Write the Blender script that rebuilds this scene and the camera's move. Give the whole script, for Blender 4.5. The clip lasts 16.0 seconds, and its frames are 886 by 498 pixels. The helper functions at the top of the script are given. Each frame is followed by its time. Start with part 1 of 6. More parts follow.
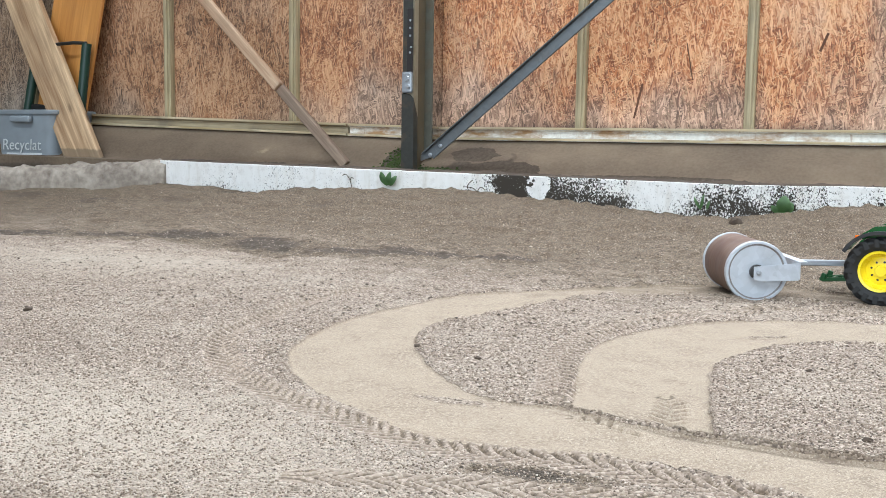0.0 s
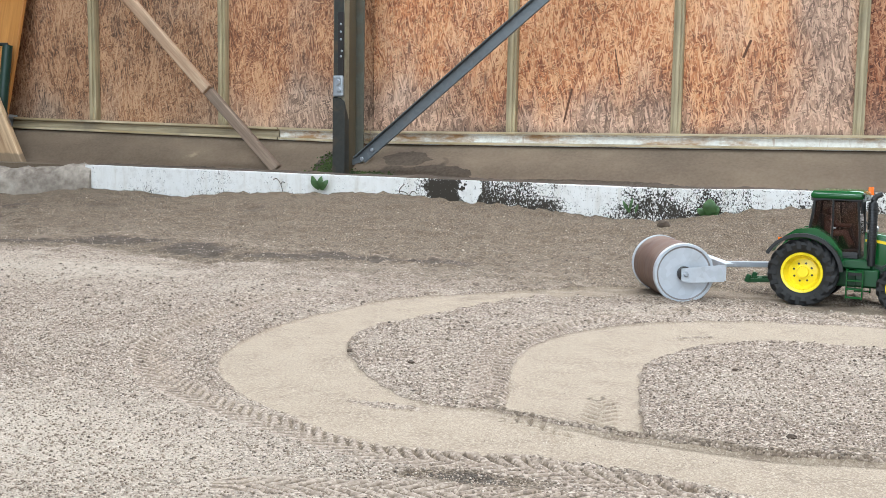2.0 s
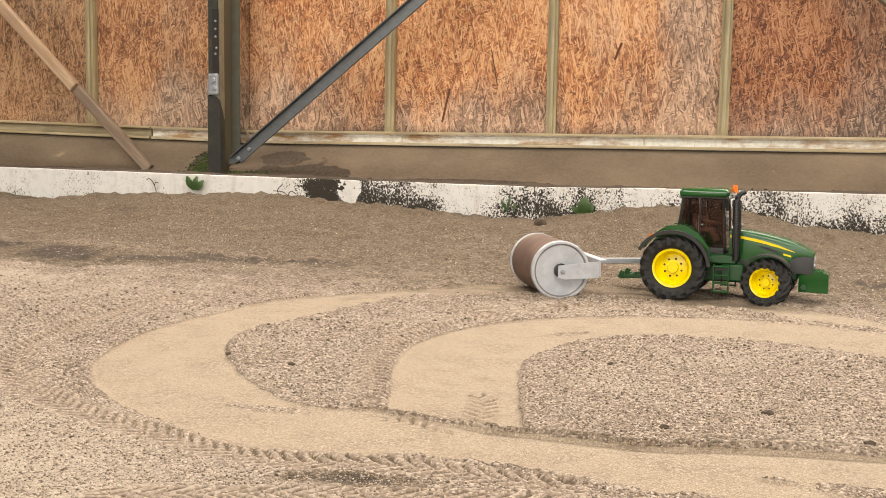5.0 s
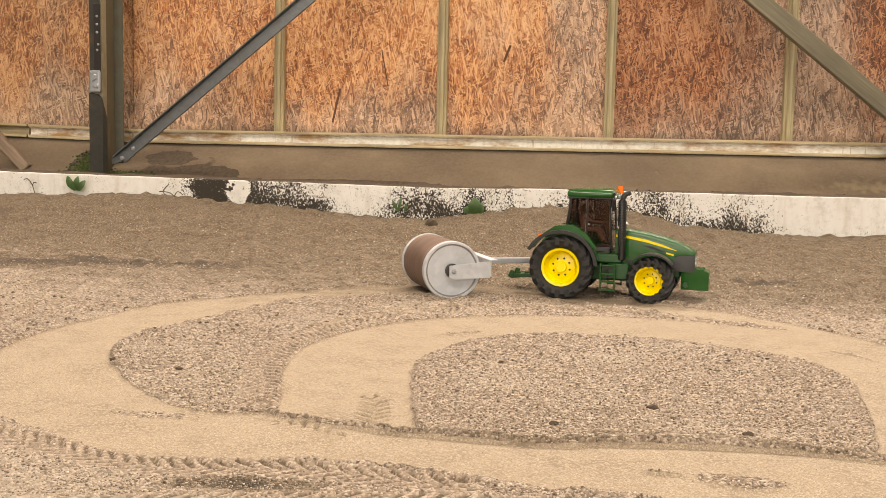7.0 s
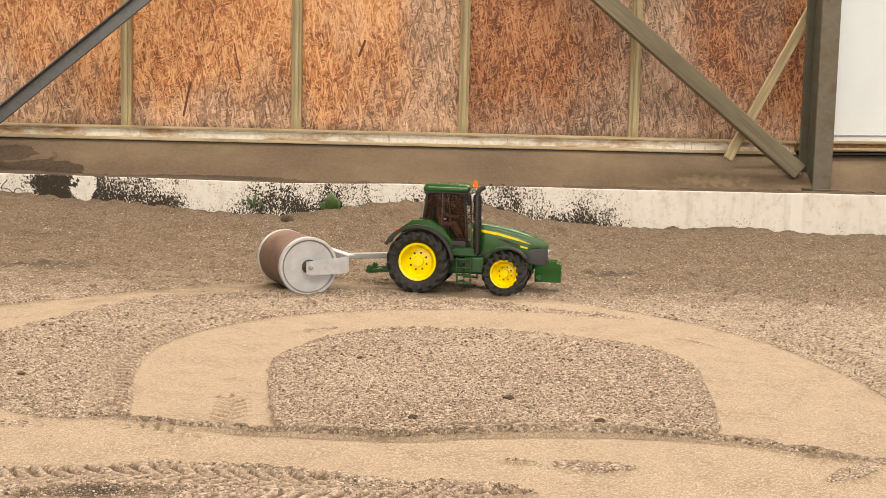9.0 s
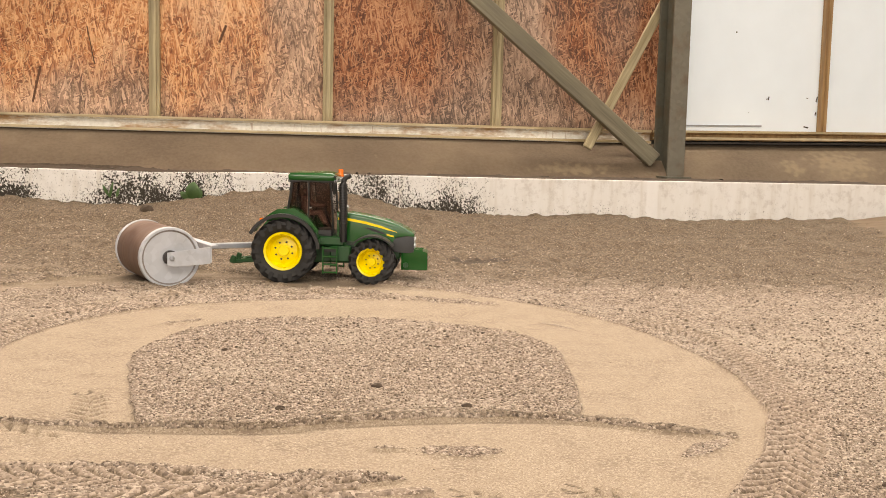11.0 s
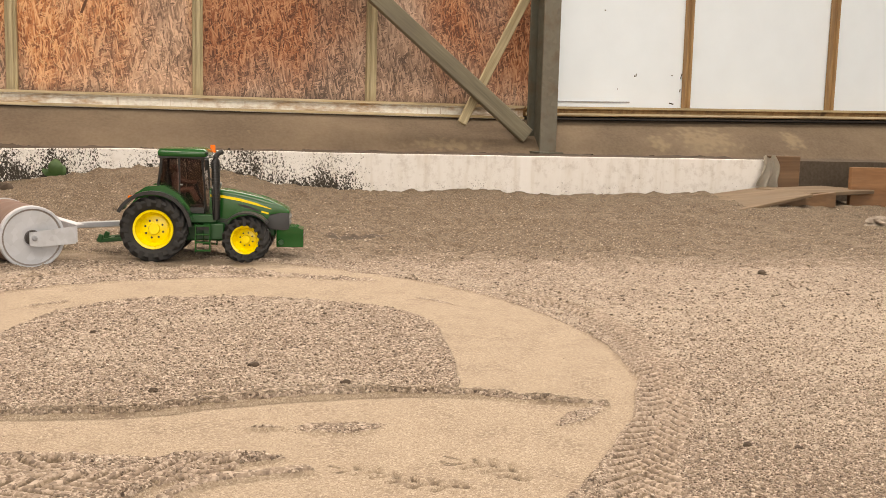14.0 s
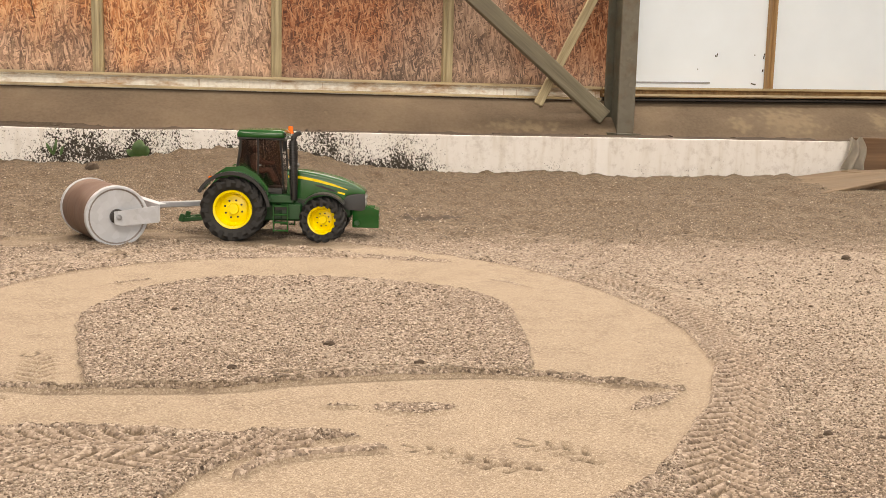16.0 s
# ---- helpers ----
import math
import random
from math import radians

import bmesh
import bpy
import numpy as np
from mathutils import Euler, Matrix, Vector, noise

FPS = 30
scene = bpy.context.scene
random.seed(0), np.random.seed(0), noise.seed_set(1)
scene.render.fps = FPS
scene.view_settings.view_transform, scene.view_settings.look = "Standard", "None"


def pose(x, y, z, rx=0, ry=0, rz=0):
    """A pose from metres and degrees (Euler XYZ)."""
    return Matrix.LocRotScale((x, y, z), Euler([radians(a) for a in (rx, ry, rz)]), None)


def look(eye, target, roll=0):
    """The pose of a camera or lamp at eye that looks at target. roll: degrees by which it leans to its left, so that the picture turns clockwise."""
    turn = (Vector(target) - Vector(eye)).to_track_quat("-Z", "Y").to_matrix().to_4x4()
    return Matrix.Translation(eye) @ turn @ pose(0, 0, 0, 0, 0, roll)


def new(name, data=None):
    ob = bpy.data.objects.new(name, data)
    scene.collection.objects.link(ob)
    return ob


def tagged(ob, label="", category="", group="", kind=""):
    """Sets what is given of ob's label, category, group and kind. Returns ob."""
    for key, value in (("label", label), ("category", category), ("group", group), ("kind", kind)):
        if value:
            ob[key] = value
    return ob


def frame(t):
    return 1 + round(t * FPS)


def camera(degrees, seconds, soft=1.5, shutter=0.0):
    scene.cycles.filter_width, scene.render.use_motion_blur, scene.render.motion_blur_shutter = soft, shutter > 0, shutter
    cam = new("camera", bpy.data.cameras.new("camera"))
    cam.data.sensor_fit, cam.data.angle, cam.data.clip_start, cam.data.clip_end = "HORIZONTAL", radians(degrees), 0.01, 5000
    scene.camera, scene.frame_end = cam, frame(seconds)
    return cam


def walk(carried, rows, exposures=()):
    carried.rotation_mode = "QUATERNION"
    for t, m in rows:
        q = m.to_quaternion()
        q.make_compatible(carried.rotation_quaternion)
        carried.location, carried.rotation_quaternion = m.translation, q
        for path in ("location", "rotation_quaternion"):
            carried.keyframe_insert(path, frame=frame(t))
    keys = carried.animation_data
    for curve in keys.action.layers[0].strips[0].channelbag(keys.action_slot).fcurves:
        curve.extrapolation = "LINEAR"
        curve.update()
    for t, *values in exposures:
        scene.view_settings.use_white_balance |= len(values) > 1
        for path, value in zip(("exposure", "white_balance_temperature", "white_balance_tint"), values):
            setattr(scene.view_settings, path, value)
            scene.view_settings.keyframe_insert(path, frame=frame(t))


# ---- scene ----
cam = camera(47.7, 16.0, 0.75)
EYE = (0.0, 0.0, 0.28)
# the camera stands on a low tripod and only turns: t, yaw, pitch, roll
ROWS = [
    (0.0, 24.816, -5.923, -0.842), (0.5, 23.8, -5.825, -0.855), (1.0, 22.493, -5.713, -0.852),
    (1.5, 21.522, -5.645, -0.841), (2.0, 20.934, -5.636, -0.851), (2.5, 20.2, -5.642, -0.871),
    (3.0, 18.227, -5.659, -0.825), (5.5, 12.9, -5.532, -0.986), (6.0, 11.199, -5.522, -1.101),
    (6.5, 9.402, -5.512, -1.086), (7.0, 7.86, -5.418, -1.127), (7.5, 5.774, -5.404, -1.149),
    (8.0, 3.597, -5.41, -1.174), (10.5, -5.947, -5.874, -1.319), (11.0, -7.973, -6.025, -1.354),
    (11.5, -9.99, -6.23, -1.365), (12.0, -12.023, -6.412, -1.394), (12.5, -13.69, -6.546, -1.424),
    (13.0, -14.839, -6.649, -1.448), (13.5, -15.549, -6.917, -1.476), (14.0, -15.054, -7.239, -1.445),
    (14.5, -14.815, -7.582, -1.447), (15.0, -15.378, -7.917, -1.496), (15.5, -13.815, -8.147, -1.405),
    (16.0, -10.759, -8.397, -1.361),
]
LIGHT = [(0.0, 0.14, 5600, 4), (3.2, 0.14, 5600, 4), (4.8, 0.04, 7300, 11), (5.5, 0.02, 7600, 12), (6.6, -0.02, 8300, 14), (8.2, -0.02, 8300, 14), (11.0, -0.06, 8000, 15), (16.0, -0.1, 7900, 15)]
walk(cam, [(t, pose(*EYE, 90 + pitch, roll, yaw)) for t, yaw, pitch, roll in ROWS], LIGHT)

# ---- world and light ----
world = bpy.data.worlds.new("overcast_sky")
world.use_nodes = True
scene.world = world
sky = world.node_tree.nodes.new("ShaderNodeTexSky")
sky.sky_type, sky.sun_disc = "NISHITA", False
sky.sun_elevation, sky.sun_rotation = radians(48), radians(200)
world.node_tree.links.new(sky.outputs[0], world.node_tree.nodes["Background"].inputs[0])
world.node_tree.nodes["Background"].inputs[1].default_value = 0.12


def area_lamp(name, eye, target, size_x, size_y, power, colour):
    data = bpy.data.lights.new(name, "AREA")
    data.shape, data.size, data.size_y, data.energy, data.color = "RECTANGLE", size_x, size_y, power, colour
    lamp = new(name, data)
    lamp.matrix_world = look(eye, target)
    return lamp


# lamps in unseen, assumed openings of the hall
area_lamp("daylight_window_band", (0.25, 3.62, 3.25), (0.25, 0.6, 0.0), 6.6, 0.8, 390, (1.0, 0.985, 0.96))
area_lamp("daylight_skylight", (-0.2, -1.4, 4.40), (-0.2, -1.4, 0.0), 7.4, 0.9, 400, (1.0, 0.985, 0.96))
# frontal fill for the wall, added as a gate behind the camera
area_lamp("daylight_gate", (0.0, -5.85, 1.9), (0.0, 3.0, 0.6), 7.0, 3.0, 260, (0.97, 0.985, 1.0))


# ---- materials ----
class Nodes:
    """A material's nodes, with short calls."""

    def __init__(self, name, rough=0.7, metal=0.0):
        self.mat = bpy.data.materials.new(name)
        self.mat.use_nodes = True
        self.tree = self.mat.node_tree
        self.out = self.tree.nodes["Principled BSDF"]
        self.out.inputs["Roughness"].default_value = rough
        self.out.inputs["Metallic"].default_value = metal

    def node(self, kind):
        return self.tree.nodes.new(kind)

    def link(self, a, b):
        self.tree.links.new(a, b)

    def put(self, socket, value):
        if isinstance(value, bpy.types.NodeSocket):
            self.link(value, socket)
        elif isinstance(value, tuple) and len(value) == 3 and socket.type == "RGBA":
            socket.default_value = (*value, 1)
        else:
            socket.default_value = value

    def coords(self, scale=(1, 1, 1), turn=(0, 0, 0), world_space=False):
        m = self.node("ShaderNodeMapping")
        if world_space:
            src = self.node("ShaderNodeNewGeometry").outputs["Position"]
        else:
            src = self.node("ShaderNodeTexCoord").outputs["Object"]
        self.link(src, m.inputs["Vector"])
        m.inputs["Scale"].default_value = scale
        m.inputs["Rotation"].default_value = [radians(a) for a in turn]
        return m.outputs[0]

    def noise(self, scale, vector=None, detail=4.0, rough=0.55, distort=0.0):
        n = self.node("ShaderNodeTexNoise")
        n.inputs["Scale"].default_value, n.inputs["Detail"].default_value = scale, detail
        n.inputs["Roughness"].default_value, n.inputs["Distortion"].default_value = rough, distort
        self.put(n.inputs["Vector"], vector or self.coords())
        return n.outputs["Fac"]

    def cells(self, scale, vector=None, feature="F1", random=1.0):
        n = self.node("ShaderNodeTexVoronoi")
        n.feature = feature
        n.inputs["Scale"].default_value = scale
        n.inputs["Randomness"].default_value = random
        self.put(n.inputs["Vector"], vector or self.coords())
        return n

    def ramp(self, fac, stops, hard=False):
        n = self.node("ShaderNodeValToRGB")
        if hard:
            n.color_ramp.interpolation = "CONSTANT"
        while len(n.color_ramp.elements) < len(stops):
            n.color_ramp.elements.new(0.5)
        for e, (at, c) in zip(n.color_ramp.elements, stops):
            e.position = at
            e.color = (c, c, c, 1) if isinstance(c, (int, float)) else (*c, 1)
        self.put(n.inputs[0], fac)
        return n.outputs[0]

    def mix(self, fac, a, b, kind="MIX"):
        n = self.node("ShaderNodeMix")
        n.data_type, n.blend_type = "RGBA", kind
        self.put(n.inputs[0], fac)
        self.put(n.inputs[6], a)
        self.put(n.inputs[7], b)
        return n.outputs[2]

    def math(self, kind, a, b=0.0, clamp=False):
        n = self.node("ShaderNodeMath")
        n.operation, n.use_clamp = kind, clamp
        self.put(n.inputs[0], a)
        self.put(n.inputs[1], b)
        return n.outputs[0]

    def attribute(self, name):
        n = self.node("ShaderNodeAttribute")
        n.attribute_name = name
        return n.outputs["Fac"]

    def axis(self, vector, which):
        n = self.node("ShaderNodeSeparateXYZ")
        self.link(vector, n.inputs[0])
        return n.outputs[which]

    def bump(self, height, strength=0.3, distance=0.002):
        n = self.node("ShaderNodeBump")
        n.inputs["Strength"].default_value, n.inputs["Distance"].default_value = strength, distance
        self.put(n.inputs["Height"], height)
        self.link(n.outputs[0], self.out.inputs["Normal"])

    def done(self, colour, rough=None):
        self.put(self.out.inputs["Base Color"], colour)
        if rough is not None:
            self.put(self.out.inputs["Roughness"], rough)
        return self.mat


def plain(name, colour, rough=0.5, metal=0.0, wear=0.25, scale=60.0, bump=0.08, dark=None):
    """Paint, plastic or metal with a little mottling."""
    m = Nodes(name, rough, metal)
    n = m.noise(scale, detail=5)
    big = m.noise(scale / 9, detail=3)
    dark = dark or tuple(c * (1 - wear) for c in colour)
    c = m.mix(m.ramp(m.math("ADD", m.math("MULTIPLY", n, 0.5), m.math("MULTIPLY", big, 0.5)), [(0.35, 0.0), (0.65, 1.0)]), dark, colour)
    if bump:
        m.bump(n, bump, 0.0006)
    return m.done(c, m.ramp(n, [(0.3, max(0.02, rough - 0.08)), (0.7, min(1.0, rough + 0.08))]))


def osb(name, low, mid, high, grey, shift=0.0, damp_at=0.0, bleach=(9.0, 0.1)):
    """Strand board: layers of long flakes, mostly upright, greyed by damp in patches and along the foot."""
    m = Nodes(name, 0.7)
    base = m.coords(world_space=True)
    warp = m.noise(22, base, detail=2)
    eddy = m.node("ShaderNodeTexNoise")
    eddy.inputs["Scale"].default_value, eddy.inputs["Detail"].default_value = 11, 2
    m.link(base, eddy.inputs["Vector"])
    turn_by = m.node("ShaderNodeVectorMath")
    turn_by.operation = "MULTIPLY_ADD"
    m.link(eddy.outputs["Color"], turn_by.inputs[0])
    turn_by.inputs[1].default_value = (0.036, 0.0, 0.036)
    m.link(base, turn_by.inputs[2])
    shade = dist = fleck = None
    for turn, sx, sz, off in ((90, 180, 22, 0.0), (128, 170, 22, 3.1), (50, 170, 24, 7.7), (160, 190, 30, 17.9), (22, 180, 28, 23.0), (78, 150, 15, 31.0), (103, 210, 32, 12.3)):
        mp = m.node("ShaderNodeMapping")
        m.link(turn_by.outputs[0], mp.inputs["Vector"])
        mp.inputs["Rotation"].default_value = (0, radians(turn), 0)
        mp.inputs["Location"].default_value = (off + shift, off, off)
        st = m.node("ShaderNodeVectorMath")
        st.operation = "MULTIPLY"
        m.link(mp.outputs[0], st.inputs[0])
        st.inputs[1].default_value = (sz, 1.0, sx)
        ad = m.node("ShaderNodeVectorMath")
        m.link(st.outputs[0], ad.inputs[0])
        m.link(m.math("MULTIPLY", warp, 1.3), ad.inputs[1])
        v = m.cells(1.0, ad.outputs[0])
        sep = m.node("ShaderNodeSeparateColor")
        m.link(v.outputs["Color"], sep.inputs[0])
        chip = m.math("MULTIPLY", m.math("GREATER_THAN", sep.outputs[2], 0.80), m.ramp(v.outputs["Distance"], [(0.22, 1.0), (0.40, 0.0)]))
        fleck = chip if fleck is None else m.math("MAXIMUM", fleck, chip)
        if shade is None:
            shade, dist = sep.outputs[0], v.outputs["Distance"]
        else:
            up = m.math("GREATER_THAN", sep.outputs[1], 0.66)
            shade, dist = m.mix(up, shade, sep.outputs[0]), m.mix(up, dist, v.outputs["Distance"])
    fine = m.noise(1.0, m.coords((260, 30, 34), (0, 8, 0), world_space=True), detail=4)
    tone = m.math("ADD", m.math("MULTIPLY", m.noise(3.2, base, detail=4), 0.55), m.math("MULTIPLY", m.noise(8.5, m.coords((1.6, 1, 0.8), world_space=True), detail=3), 0.45))
    lit = m.math("ADD", m.math("MULTIPLY", shade, 0.68), m.math("MULTIPLY", fine, 0.50))
    lit = m.math("ADD", lit, m.math("SUBTRACT", m.math("MULTIPLY", m.math("SUBTRACT", tone, 0.5), 1.5), 0.06))
    c = m.ramp(lit, [(0.14, tuple(0.7 * a for a in low)), (0.28, low), (0.52, mid), (0.70, tuple(0.5 * (a + b) for a, b in zip(mid, high))), (0.95, high)])
    # pale raised strand edges and dark gaps between strands
    c = m.mix(m.ramp(dist, [(0.36, 0.0), (0.46, 0.25), (0.56, 0.0)]), c, tuple(min(0.85, 1.1 * v) for v in high))
    c = m.mix(m.math("MULTIPLY", fleck, 0.72), c, tuple(min(0.85, 1.08 * v) for v in high))
    c = m.mix(m.ramp(dist, [(0.62, 0.0), (0.74, 0.22)]), c, tuple(0.7 * v for v in low))
    # a few dark knocked-out strands
    gash = m.cells(1.0, m.coords((26, 1, 5.5), (0, 12, 0), world_space=True))
    gs = m.node("ShaderNodeSeparateColor")
    m.link(gash.outputs["Color"], gs.inputs[0])
    c = m.mix(m.math("MULTIPLY", m.math("GREATER_THAN", gs.outputs[0], 0.93), m.ramp(gash.outputs["Distance"], [(0.10, 0.75), (0.22, 0.0)])), c, tuple(0.45 * v for v in low))
    # damp greying
    big = m.noise(1.0, m.coords((2.6, 1, 1.3), world_space=True), detail=4, rough=0.6)
    zz = m.axis(base, 2)
    foot = m.math("MULTIPLY", m.math("SUBTRACT", 0.60, zz, True), 2.0)
    damp = m.math("ADD", m.math("ADD", big, damp_at), m.math("MULTIPLY", foot, 0.5))
    near = m.math("SUBTRACT", 1.0, m.math("DIVIDE", m.math("ABSOLUTE", m.math("SUBTRACT", m.axis(base, 0), bleach[0])), bleach[1]), True)
    damp = m.math("ADD", damp, m.math("MULTIPLY", near, 0.32))
    greyed = m.ramp(lit, [(0.2, tuple(x * 0.35 for x in grey)), (0.55, grey), (0.9, tuple(min(0.8, x * 1.7) for x in grey))])
    c = m.mix(m.ramp(damp, [(0.56, 0.0), (0.80, 0.75)]), c, greyed)
    # dark grime right at the bottom edge
    c = m.mix(m.ramp(m.math("ADD", zz, m.math("MULTIPLY", tone, 0.08)), [(0.365, 0.8), (0.42, 0.0)]), c, (0.05, 0.032, 0.02))
    edge = m.ramp(dist, [(0.2, 1.0), (0.7, 0.0)])
    m.bump(m.math("ADD", m.math("MULTIPLY", edge, 0.6), m.math("MULTIPLY", lit, 0.6)), 0.7, 0.0014)
    return m.done(c)


def wood(name, low, high, along=2, rings=38.0, rough=0.65, dirt=0.3, knots=True, damp_below=0.0):
    """Sawn softwood, grain along one of the object's own axes."""
    m = Nodes(name, rough)
    sc = [rings, rings, rings]
    sc[along] = rings / 14
    v = m.coords(tuple(sc))
    g = m.noise(1.0, v, detail=5, distort=0.6)
    sc2 = [rings * 7] * 3
    sc2[along] = rings / 3
    fine = m.noise(1.0, m.coords(tuple(sc2)), detail=3)
    w = m.math("ADD", m.math("MULTIPLY", g, 0.75), m.math("MULTIPLY", fine, 0.3))
    c = m.ramp(w, [(0.36, low), (0.52, tuple(0.5 * (a + b) for a, b in zip(low, high))), (0.64, high)])
    if knots:
        ks = [7.0, 7.0, 7.0]
        ks[along] = 3.0
        k = m.cells(1.0, m.coords(tuple(ks)))
        c = m.mix(m.ramp(k.outputs["Distance"], [(0.07, 0.8), (0.13, 0.0)]), c, tuple(x * 0.3 for x in low))
    stain = m.noise(6, detail=4)
    c = m.mix(m.ramp(stain, [(0.5, 0.0), (0.72, dirt)]), c, (0.12, 0.1, 0.08))
    if damp_below:
        zz = m.axis(m.coords(world_space=True), 2)
        c = m.mix(m.ramp(m.math("ADD", zz, m.math("MULTIPLY", g, 0.03)), [(damp_below + 0.01, 0.75), (damp_below + 0.018, 0.0)]), c, (0.17, 0.125, 0.08))
    m.bump(fine, 0.25, 0.0008)
    return m.done(c)


def gravel_ground():
    """Loose grit, rolled fine where the roller went, darker damp earth at the back. The damp attribute also carries the
    print grooves' painted shade.
    """
    m = Nodes("grit", 0.92)
    pos = m.coords(world_space=True)
    a = m.cells(400, pos)
    b = m.cells(900, pos)
    crumb = m.cells(85, pos)
    pick = []
    for v in (a, b, crumb):
        sep = m.node("ShaderNodeSeparateColor")
        m.link(v.outputs["Color"], sep.inputs[0])
        pick.append(sep.outputs[0])
    packed, pressed = m.attribute("packed"), m.attribute("pressed")
    loose = m.ramp(pick[0], [(0.0, (0.080, 0.056, 0.041)), (0.22, (0.172, 0.126, 0.092)), (0.65, (0.283, 0.217, 0.165)), (0.97, (0.455, 0.372, 0.298))])
    fine = m.ramp(pick[1], [(0.0, (0.180, 0.133, 0.091)), (0.3, (0.262, 0.202, 0.143)), (0.8, (0.308, 0.241, 0.174)), (1.0, (0.41, 0.34, 0.262))])
    patch = m.noise(5.5, pos, detail=5)
    small = m.noise(46, pos, detail=4)
    mid = m.noise(17, pos, detail=4)
    pk = m.math("ADD", packed, m.math("MULTIPLY", m.math("SUBTRACT", small, 0.5), 0.45), True)
    pk = m.ramp(pk, [(0.40, 0.0), (0.55, 1.0)])
    # scuffed sand lets some grit show through
    scuff = m.math("MULTIPLY", m.ramp(mid, [(0.44, 0.0), (0.62, 0.8)]), m.ramp(pick[0], [(0.30, 1.0), (0.42, 0.0)]))
    c = m.mix(m.math("ADD", m.ramp(patch, [(0.48, 0.0), (0.72, 0.45)]), m.math("MULTIPLY", m.attribute("dust"), 0.55), True), loose, m.mix(0.6, fine, (0.47, 0.40, 0.325)))
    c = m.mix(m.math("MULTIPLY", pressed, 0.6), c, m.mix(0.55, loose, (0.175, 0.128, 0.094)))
    c = m.mix(pk, c, m.mix(scuff, fine, (0.176, 0.129, 0.092)))
    c = m.mix(m.math("MULTIPLY", m.math("MULTIPLY", m.ramp(pick[2], [(0.90, 0.0), (0.94, 0.4)]), m.ramp(crumb.outputs["Distance"], [(0.25, 1.0), (0.4, 0.0)])), m.math("SUBTRACT", 1.0, pk)), c, (0.069, 0.048, 0.033))
    speck = m.cells(150, pos)
    ss = m.node("ShaderNodeSeparateColor")
    m.link(speck.outputs["Color"], ss.inputs[0])
    near = m.math("MULTIPLY", m.ramp(speck.outputs["Distance"], [(0.22, 1.0), (0.34, 0.0)]), m.math("SUBTRACT", 1.0, m.math("MAXIMUM", pk, pressed)))
    light_specks = m.math("MULTIPLY", near, m.ramp(ss.outputs[0], [(0.88, 0.0), (0.9, 0.8)]))
    dark_specks = m.math("MULTIPLY", near, m.ramp(ss.outputs[1], [(0.80, 0.0), (0.83, 0.75)]))
    c = m.mix(dark_specks, c, (0.057, 0.038, 0.026))
    # real damp, plus the shade painted into the tyre-print grooves
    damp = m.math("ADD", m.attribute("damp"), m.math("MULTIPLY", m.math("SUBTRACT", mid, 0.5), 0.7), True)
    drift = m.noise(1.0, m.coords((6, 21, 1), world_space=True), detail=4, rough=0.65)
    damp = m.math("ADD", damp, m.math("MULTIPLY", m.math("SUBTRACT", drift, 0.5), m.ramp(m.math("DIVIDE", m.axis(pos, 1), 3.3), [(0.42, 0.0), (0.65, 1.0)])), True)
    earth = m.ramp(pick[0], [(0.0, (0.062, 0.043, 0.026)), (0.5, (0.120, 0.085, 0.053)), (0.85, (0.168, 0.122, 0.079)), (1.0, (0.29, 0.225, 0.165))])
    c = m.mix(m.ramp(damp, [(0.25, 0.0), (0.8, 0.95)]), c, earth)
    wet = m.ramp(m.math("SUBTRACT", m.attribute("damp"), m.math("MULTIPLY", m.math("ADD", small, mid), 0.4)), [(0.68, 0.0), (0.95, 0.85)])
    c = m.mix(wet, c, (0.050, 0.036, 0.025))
    c = m.mix(dark_specks, c, (0.046, 0.031, 0.022))
    c = m.mix(light_specks, c, (0.427, 0.348, 0.275))
    rough_h = m.math("MULTIPLY", m.math("SUBTRACT", 1.0, a.outputs["Distance"]), m.math("SUBTRACT", 1.0, m.math("MULTIPLY", pressed, 0.85)))
    h = m.mix(pk, rough_h, m.math("ADD", m.math("MULTIPLY", b.outputs["Distance"], -0.18), m.math("MULTIPLY", mid, 0.35)))
    m.bump(m.math("ADD", h, m.math("MULTIPLY", light_specks, 0.6)), 1.0, 0.0022)
    return m.done(c)


def grain_mat():
    m = Nodes("grain_stone", 0.85)
    isl = m.node("ShaderNodeNewGeometry").outputs["Random Per Island"]
    c = m.ramp(isl, [(0.0, (0.105, 0.076, 0.055)), (0.18, (0.172, 0.127, 0.093)), (0.60, (0.272, 0.208, 0.156)), (0.92, (0.395, 0.318, 0.250)), (1.0, (0.56, 0.48, 0.405))])
    m.bump(m.noise(900, detail=2), 0.2, 0.0003)
    return m.done(c)


